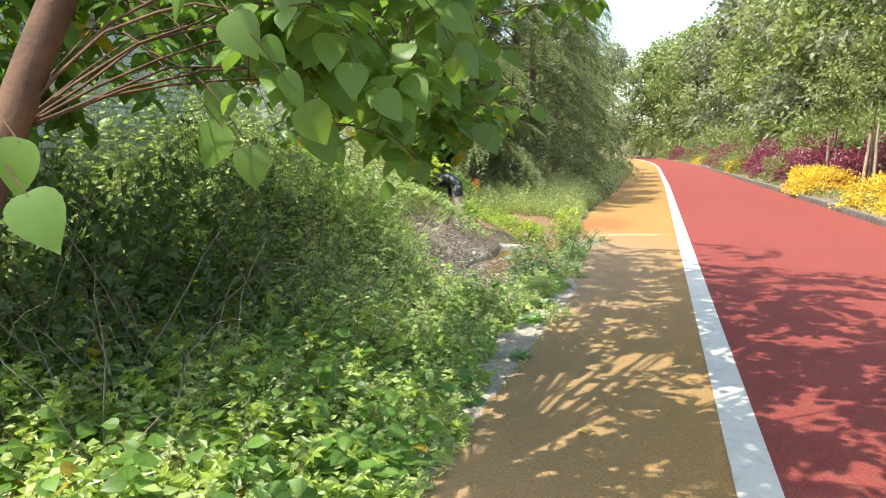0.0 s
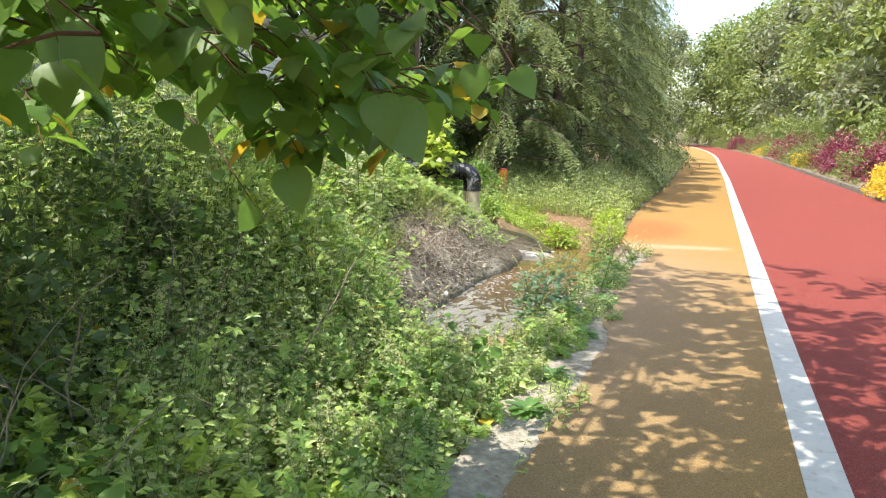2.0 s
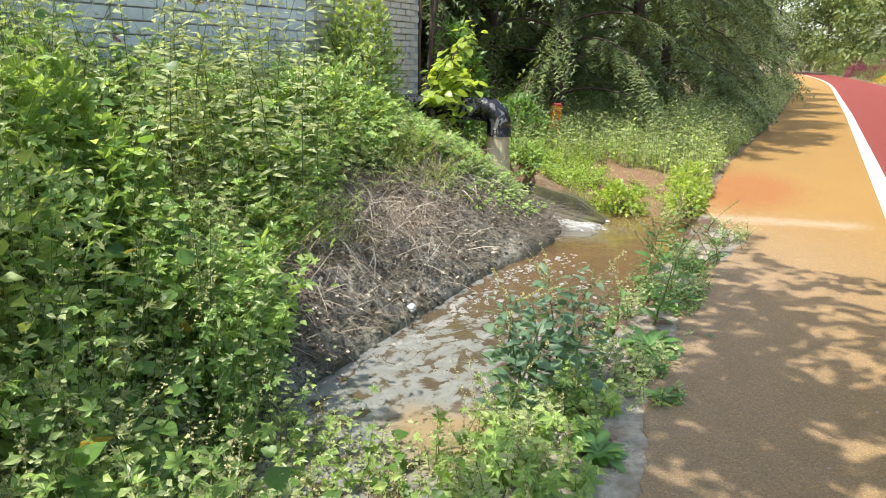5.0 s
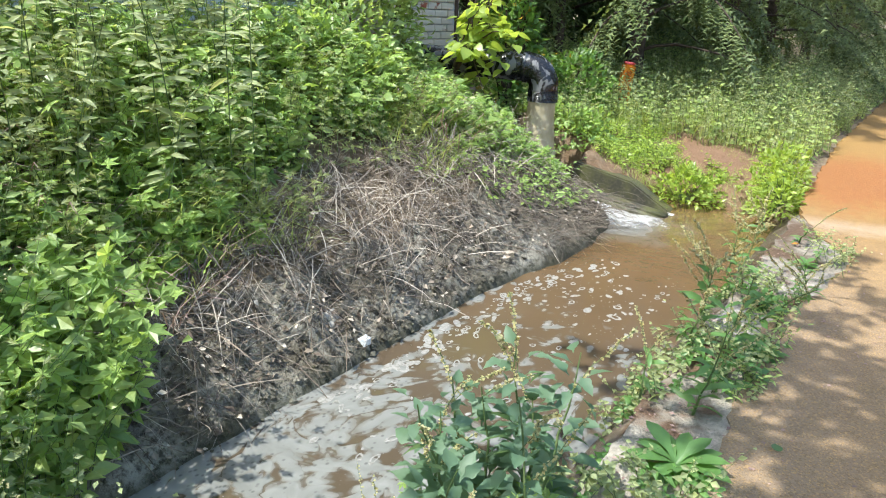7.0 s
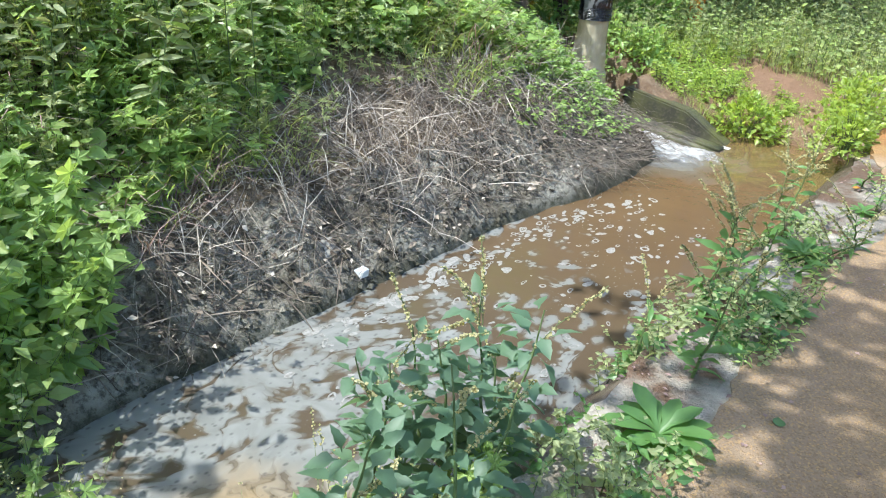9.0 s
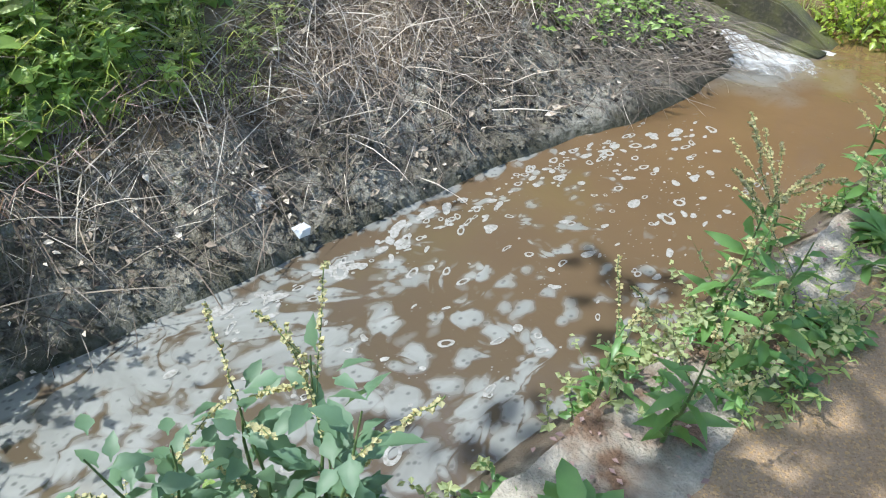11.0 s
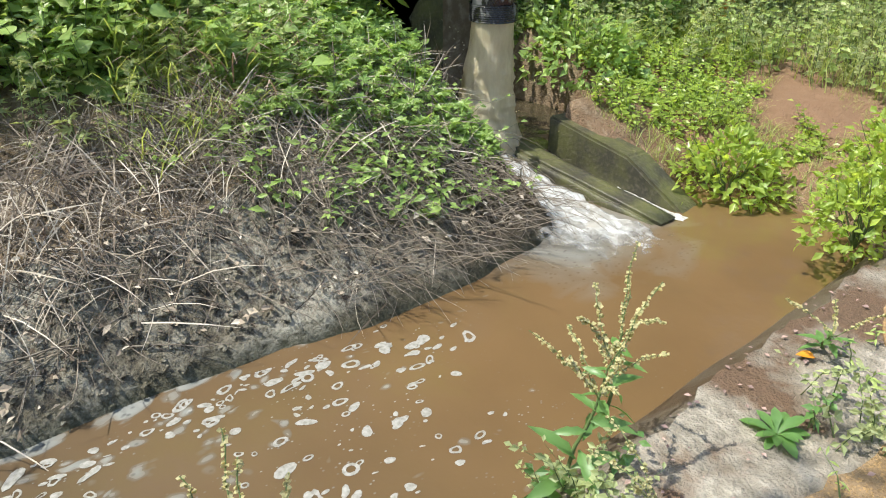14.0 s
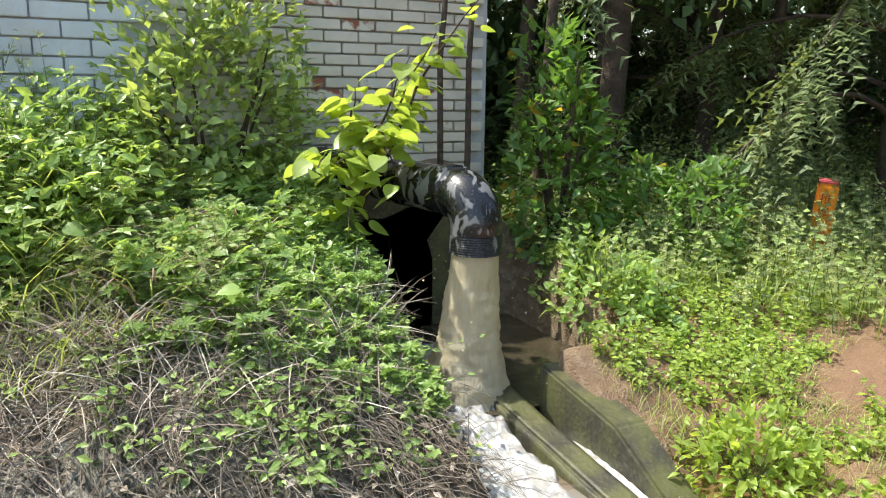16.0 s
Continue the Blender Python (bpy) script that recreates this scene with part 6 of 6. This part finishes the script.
# large leaves hanging low beside the path
hr2 = np.random.default_rng(5)
for e, m in [((-0.55, 2.3, 1.86), 5), ((-0.8, 2.2, 1.74), 6), ((-0.66, 2.6, 1.92), 6), ((-0.95, 2.0, 1.7), 6), ((-0.9, 2.7, 1.84), 7), ((-1.1, 2.5, 1.76), 6), ((-0.72, 3.0, 1.86), 6), ((-1.1, 3.2, 1.9), 7), ((-1.4, 3.0, 1.85), 7),
             ((-0.62, 3.3, 1.98), 6), ((-0.78, 3.7, 1.98), 7), ((-1.0, 3.8, 1.86), 7), ((-1.3, 3.7, 1.75), 7), ((-1.5, 3.4, 1.62), 7), ((-1.25, 4.2, 1.75), 7), ((-1.5, 4.3, 1.62), 7), ((-1.05, 4.5, 1.98), 6), ((-1.6, 4.8, 1.65), 7)]:
    c = curve_points((e[0] - 0.45 + hr2.normal(0, 0.12), e[1] + hr2.normal(-0.1, 0.25), e[2] + 0.45 + hr2.uniform(0, 0.3)), e, 8, 0.08, 0.012)
    piece("limb", mesh_of("limb", *tube(c, np.linspace(0.0045, 0.0015, 8), 6), BARK_RED, True), mulberry)
    for k in range(m):
        u = 1.0 - 0.55 * k / m
        p = np.array([np.interp(u, np.linspace(0, 1, 8), c[:, i]) for i in range(3)])
        a = hr2.uniform(0, 6.28)
        out = Vector((math.cos(a) * 0.6, math.sin(a) * 0.4, -0.75 + hr2.uniform(-0.3, 0.45))).normalized()
        stalk = np.array([p, p + np.array(out) * 0.03 + (0, 0, 0.006), p + np.array(out) * 0.055])
        piece("leaf_stalk", mesh_of("leaf_stalk", *tube(stalk, 0.0012, 4), STEM, True), mulberry)
        x_ax = out.cross(Vector((0.35 + hr2.normal(0, 0.4), -0.8, 0.75 + hr2.normal(0, 0.3)))).normalized()
        m3 = Matrix((x_ax, out, x_ax.cross(out))).transposed().to_4x4()
        piece("leaf", mleaf, mulberry, m=Matrix.Translation(stalk[2]) @ m3 @ Matrix.Scale(float(hr2.uniform(0.085, 0.14)), 4))

# single broad leaves hanging beside the path: place, width of the leaf, lean
for (x, y, z), size, lean in [((-1.57, 2.62, 1.62), 0.19, -0.6), ((-1.45, 2.62, 1.54), 0.16, 0.1), ((-1.16, 2.58, 1.62), 0.16, 0.5), ((-1.6, 2.7, 1.78), 0.17, -0.4), ((-1.23, 1.3, 1.55), 0.12, -0.2),
                              ((-1.20, 1.28, 1.44), 0.13, 0.6), ((-1.05, 3.08, 1.68), 0.17, 0.4), ((-0.97, 4.6, 1.66), 0.19, 0.7), ((-1.72, 5.02, 1.28), 0.14, -0.9), ((-1.46, 4.83, 1.44), 0.16, 0.4),
                              ((-0.87, 5.12, 1.82), 0.12, 0.0), ((-0.73, 5.17, 1.81), 0.12, 0.8), ((-1.08, 2.3, 1.92), 0.14, 0.5), ((-1.09, 2.59, 1.79), 0.15, 0.6), ((-1.01, 2.74, 1.93), 0.14, 0.8), ((-1.03, 3.11, 1.68), 0.15, 0.7), ((-0.96, 4.49, 1.68), 0.14, 0.3)]:
    top = np.array((x, y, z))
    c = curve_points(top + (-0.5, 0.1, 0.4), top, 7, 0.06, 0.008)
    piece("limb", mesh_of("limb", *tube(c, np.linspace(0.005, 0.0018, 7), 6), BARK_RED, True), mulberry)
    out = Vector((lean * 0.8, -0.1, -0.75)).normalized()
    x_ax = out.cross(Vector((0.25, -0.85, 0.6))).normalized()
    m3 = Matrix((x_ax, out, x_ax.cross(out))).transposed().to_4x4()
    piece("leaf", mleaf, mulberry, m=Matrix.Translation(top) @ m3 @ Matrix.Scale(size, 4))

# ---- tall trees ----
def broadleaf(name, pos, height, spread, n, size, mt, label, seed, group="", crown_from=0.35, trunk_r=0.12, shape=CHIP, squash=1.0):
    """A tree: tapered trunk, limbs and a crown of many leaves in clumps with gaps."""
    r = np.random.default_rng(seed)
    th = thing(name, pos, label, "tree", group)
    p0 = np.array(pos, float)
    top = p0 + np.array((r.normal(0, 0.2), r.normal(0, 0.2), height * 0.9))
    c = curve_points(p0 - (0, 0, 0.1), top, 12, 0, 0.04)
    piece("trunk", mesh_of("trunk", *tube(c, np.linspace(trunk_r, trunk_r * 0.2, 12), 8), BARK, True), th)
    tips, tubes = [], []
    m = 22
    for k in range(m):
        u = crown_from + (1 - crown_from) * (k + 0.5) / m
        s = np.array([np.interp(u * 0.95, np.linspace(0, 1, 12), c[:, i]) for i in range(3)])
        a = 2.4 * k + r.normal(0, 0.3)
        ln = spread * (math.sin(math.pi * min(1, (u - crown_from) / (1 - crown_from) * 0.8 + 0.2)) ** 0.7) * r.uniform(0.65, 1.1)
        e = s + np.array((math.cos(a) * ln, math.sin(a) * ln, ln * r.uniform(0.1, 0.55)))
        d = curve_points(s, e, 6, 0.1, 0.03)
        tubes.append(tube(d, np.linspace(trunk_r * 0.35, 0.008, 6), 5))
        tips += [e, d[3], s + (e - s) * 0.8 + r.normal(0, 0.3, 3)]
    for b in tubes:
        piece("limb", mesh_of("limb", *b, BARK, True), th)
    tips = np.array(tips)
    per = n // len(tips)
    rad = spread * 0.33
    off = unit(r.normal(0, 1, (len(tips), per, 3))) * (r.random((len(tips), per, 1)) ** 0.45) * rad * np.array((1, 1, 0.65 * squash))
    P = (tips[:, None] + off).reshape(-1, 3)
    D = unit(off.reshape(-1, 3) + r.normal(0, 0.4 * rad, P.shape) - np.array((0, 0, 0.25 * rad)))
    U = unit(off.reshape(-1, 3) * 0.7 / rad + np.array((0, 0, 0.8)) + r.normal(0, 0.35, P.shape))
    piece("crown", mesh_of("crown", *cloud(shape, P, D, U, size * r.uniform(0.6, 1.3, len(P))), mt), th, kind="stuff")
    return th


def cedar(name, pos, height, spread, seed, label, full=1.0):
    """A weeping cedar: whorled boughs hung with drooping needle sprays."""
    r = np.random.default_rng(seed)
    th = thing(name, pos, label, "conifer", "cedars along the verge")
    p0 = np.array(pos, float)
    c = curve_points(p0 - (0, 0, 0.1), p0 + np.array((0.1, 0, height)), 12, 0, 0.03)
    piece("trunk", mesh_of("trunk", *tube(c, np.linspace(0.15, 0.03, 12), 9), BARK, True), th)
    tubes, P, D, U, S = [], [], [], [], []
    nb = 84
    for k in range(nb):
        u = 0.06 + 0.92 * (k / nb)
        s = np.array([np.interp(u, np.linspace(0, 1, 12), c[:, i]) for i in range(3)])
        a = 2.4 * k + r.normal(0, 0.25)
        ln = spread * (1 - u) ** 0.62 * r.uniform(0.75, 1.1)
        e = s + np.array((math.cos(a) * ln, math.sin(a) * ln, -ln * r.uniform(0.15, 0.42)))
        b = curve_points(s, e, 9, 0.22 * ln, 0.015)
        tubes.append(tube(b, np.linspace(0.03, 0.006, 9), 5))
        m = int((18 + 27 * ln) * full)
        t = r.uniform(0.2, 1, m) ** 0.75
        q = np.stack([np.interp(t, np.linspace(0, 1, 9), b[:, i]) for i in range(3)], -1)
        side = np.where(r.random(m) < 0.5, -1, 1)
        da = a + side * r.uniform(0.2, 1.2, m)
        dd = np.stack([np.cos(da), np.sin(da), r.uniform(-1.1, -0.15, m)], -1)
        P.append(q)
        D.append(dd)
        U.append(np.stack([np.cos(da) * 0.7, np.sin(da) * 0.7, np.ones(m)], -1) + r.normal(0, 0.3, (m, 3)))
        S.append(r.uniform(0.36, 0.72, m) * full ** -0.35 * (0.7 + 0.3 * t))
    for b in tubes:
        piece("bough", mesh_of("bough", *b, BARK, True), th)
    V, F = cloud(SPRAY, np.concatenate(P), np.concatenate(D), np.concatenate(U), np.concatenate(S))
    piece("needles", mesh_of("needles", V, F, NEEDLE), th, kind="stuff")
    return th


LBL = "weeping dark-green cedar with drooping needle sprays"
c1 = cedar("cedar", (-4.3, 18.6, 0.2), 13.5, 3.1, 81, LBL)
c2 = cedar("cedar", (-3.9, 23.0, 0.2), 13, 3.0, 82, LBL)
c3 = cedar("cedar", (-3.8, 32.5, 0.15), 13, 3.0, 83, LBL, 0.4)
for k, (x, y, rot) in enumerate([(-4.0, 27.5, 70), (-3.7, 38, 20), (-3.6, 44.5, 120), (-4.2, 53, 250), (-5.6, 68, 80), (-7.4, 17.2, 200), (-6.6, 20.6, 310), (-7.6, 24.5, 30), (-9.5, 14.6, 150)]):
    copy_thing(c1 if y < 30 else c3, pose(x, y, 0.15, 0, 0, rot))
for k, (x, y, r0, ln) in enumerate([(-5.6, 16.3, 0.13, 5), (-5.7, 17.6, 0.08, 5), (-5.4, 18.15, 0.07, 4.5), (-6.6, 16.0, 0.09, 5), (-6.9, 18.6, 0.1, 6), (-5.2, 15.25, 0.05, 4)]):
    c = curve_points((x, y, 0.1), (x + 0.15 * (k % 2), y + 0.1, ln), 9, 0, 0.02)
    tagged(piece("bare_trunk", mesh_of("bare_trunk", *tube(c, np.linspace(r0, r0 * 0.7, 9), 10), BARK, True)), "dark shaded trunk standing in the wood", "tree trunk", "trunks in the wood")

# backdrop of the wood: its depth of shade is painted into the leaf colour
ub = leafy_bush("understory_shrub", (-7.6, 16.5, 0.3), 1.4, 1.6, 1.9, 2600, CHIP, 0.2, LEAF_SHADE_TINT, "understory shrub deep in the wood, leaves coloured dark for shade", "understory shrubs", 43)
for k, (x, y) in enumerate([(-7.8, 19.2), (-7.4, 22), (-8.6, 14.2), (-9.6, 17.6), (-9.5, 21), (-6.8, 25), (-6.8, 29), (-6.5, 34), (-10.5, 15), (-11, 19)]):
    copy_thing(ub, pose(x, y, 0.3, 0, 0, 77 * k))
w1 = broadleaf("woodland_tree", (-10, 16, 0.5), 8, 3.0, 4200, 0.24, LEAF_SHADE_TINT, "leafy woodland tree, leaves coloured dark for deep shade", 91, "trees of the wood", 0.08)
for k, (x, y) in enumerate([(-9.5, 20), (-11, 24), (-9, 13), (-12, 18.5), (-12, 29), (-13, 13.5), (-10, 34), (-9, 41), (-8.5, 50), (-9, 60), (-12, 75), (-9, 95), (-12, 8)]):
    copy_thing(w1, pose(x, y, 0.3, 0, 0, 60 * k))

# crowns added to shade the verge, with shade in their leaf colour too
for x, y, seed in ((-7.2, 18.8, 96), (-8.6, 16.4, 97)):
    broadleaf("woodland_tree", (x, y, 0.3), 9.5, 3.1, 4600, 0.2, LEAF_SHADE_TINT, "shade-tinted leafy woodland tree shading the corner of the wood", seed, "trees of the wood", 0.3, 0.13)

broadleaf("woodland_tree", (-6.1, 16.7, 0.3), 7.5, 2.1, 3000, 0.18, LEAF_SHADE_TINT, "shade-tinted young woodland tree at the corner of the wood", 98, "trees of the wood", 0.3, 0.1)

# ---- planting on the far side of the lane ----
GREEN_L, GOLD_L, PURPLE_L = "trimmed green shrub in the roadside planting", "golden-leaved privet bush beside the kerb", "dark purple-leaved shrub behind the kerb"
gold = leafy_bush("golden_bush", (5.45, 16.8, 0.1), 0.75, 1.1, 0.85, 3000, CHIP, 0.075, LEAF_GOLD, GOLD_L, "golden bushes", 31)
purple = leafy_bush("purple_bush", (6.2, 29.0, 0.15), 1.0, 1.6, 1.55, 3000, CHIP, 0.11, LEAF_PURPLE, PURPLE_L, "purple bushes", 32)
green = leafy_bush("green_shrub", (6.0, 33.5, 0.15), 1.0, 1.5, 1.2, 2600, CHIP, 0.12, LEAF_FAR, GREEN_L, "green shrubs", 33)
tallg = leafy_bush("tall_shrub", (8.5, 22.0, 0.3), 1.6, 2.0, 2.7, 3200, CHIP, 0.19, LEAF_FAR, "tall loose green shrub behind the hedge", "tall shrubs", 34)
for k, (x, y) in enumerate([(5.5, 14.6), (5.5, 19.2), (5.35, 25.0), (5.4, 27.3), (5.25, 46), (5.3, 72)]):
    copy_thing(gold, pose(x, y, 0.1, 0, 0, 47 * k))
for k, (x, y) in enumerate([(6.6, 25.5), (6.3, 31.8), (6.0, 38.5), (6.1, 42), (5.9, 55), (5.8, 63), (5.3, 80), (4.0, 95)]):
    copy_thing(purple, pose(x, y, 0.12, 0, 0, 70 * k))
for k, (x, y) in enumerate([(6.0, 36), (5.9, 45), (5.8, 50), (5.7, 59), (5.6, 67), (5.3, 75), (4.9, 85), (3.6, 101), (2.5, 112), (7.2, 20), (7.6, 16.5)]):
    copy_thing(green, pose(x, y, 0.12, 0, 0, 50 * k))
for k, (x, y) in enumerate([(8.6, 26.5), (8.4, 31), (8.8, 36), (8.3, 41), (8.6, 47), (8.2, 54), (8.4, 62), (7.8, 71), (7, 82), (6, 95), (9.5, 17), (4.5, 108), (1.5, 122), (-2, 134)]):
    copy_thing(tallg, pose(x, y, 0.3, 0, 0, 40 * k))
t1 = broadleaf("roadside_tree", (12.0, 30, 0.6), 11.5, 3.8, 5200, 0.38, LEAF_FAR, "full green broadleaf tree on the far bank", 35, "trees on the far bank", 0.06, 0.14)
t2 = broadleaf("feathery_tree", (11.0, 38, 0.6), 13.5, 3.7, 5200, 0.40, LEAF_FAR2, "grey-green feathery-crowned tree on the far bank", 36, "trees on the far bank", 0.08, 0.15)
for k, (x, y, s) in enumerate([(11.5, 24, 0.9), (11.8, 46, 1.05), (14, 40, 1.1), (11, 54, 1.1), (15, 50, 1.2), (12, 64, 1.2), (16, 62, 1.3), (11, 76, 1.2), (16, 74, 1.4), (10, 90, 1.3), (16, 90, 1.5), (6, 106, 1.3), (13, 108, 1.5),
                              (1, 126, 1.3), (9, 124, 1.6), (-6, 138, 1.3), (4, 142, 1.6), (-14, 142, 1.5), (-22, 138, 1.5), (18, 36, 1.1), (20, 46, 1.3), (13, 18, 0.95), (-10, 120, 1.3), (-16, 110, 1.3)]):
    o = copy_thing(t1 if k % 3 else t2, pose(x, y, 0.5, 0, 0, 53 * k))
    o.scale = (1.2 * s, 1.2 * s, 1.25 * s)


def staked_sapling(x, y, h, seed, lean):
    th = broadleaf("staked_sapling", (x, y, 0.2), h, 0.85, 1500, 0.14, LEAF_FAR, "young roadside tree tied to wooden stakes", seed, "staked saplings", 0.55, 0.035)
    for dx, top in ((-0.14, 1.9), (0.16, 2.2)):
        piece("stake", mesh_of("stake", *tube(curve_points((x + dx, y, 0.1), (x + dx * 0.6 + lean, y, top), 5, 0, 0.004), 0.045, 8), STAKE, True), th, "round wooden stake")
    return th


staked_sapling(6.0, 27.6, 4.6, 37, 0.02)
staked_sapling(6.1, 23.6, 5.6, 38, 0.12)
staked_sapling(6.4, 20.0, 5.4, 39, 0.05)

# low groundcover at the far kerb
x, y = spots(1500, 4.75, 6.6, 9, 60)
st, lv = stems_and_leaves(rooted(x, y), rng.uniform(0.08, 0.3, len(x)), 0.3, 9, CHIP, 0.10)
tagged(piece("kerbside_weeds", two_tone("kerbside_weeds", tri(st), STEM, lv, LEAF_FAR)), "low weedy groundcover behind the kerb", "weeds", kind="stuff")
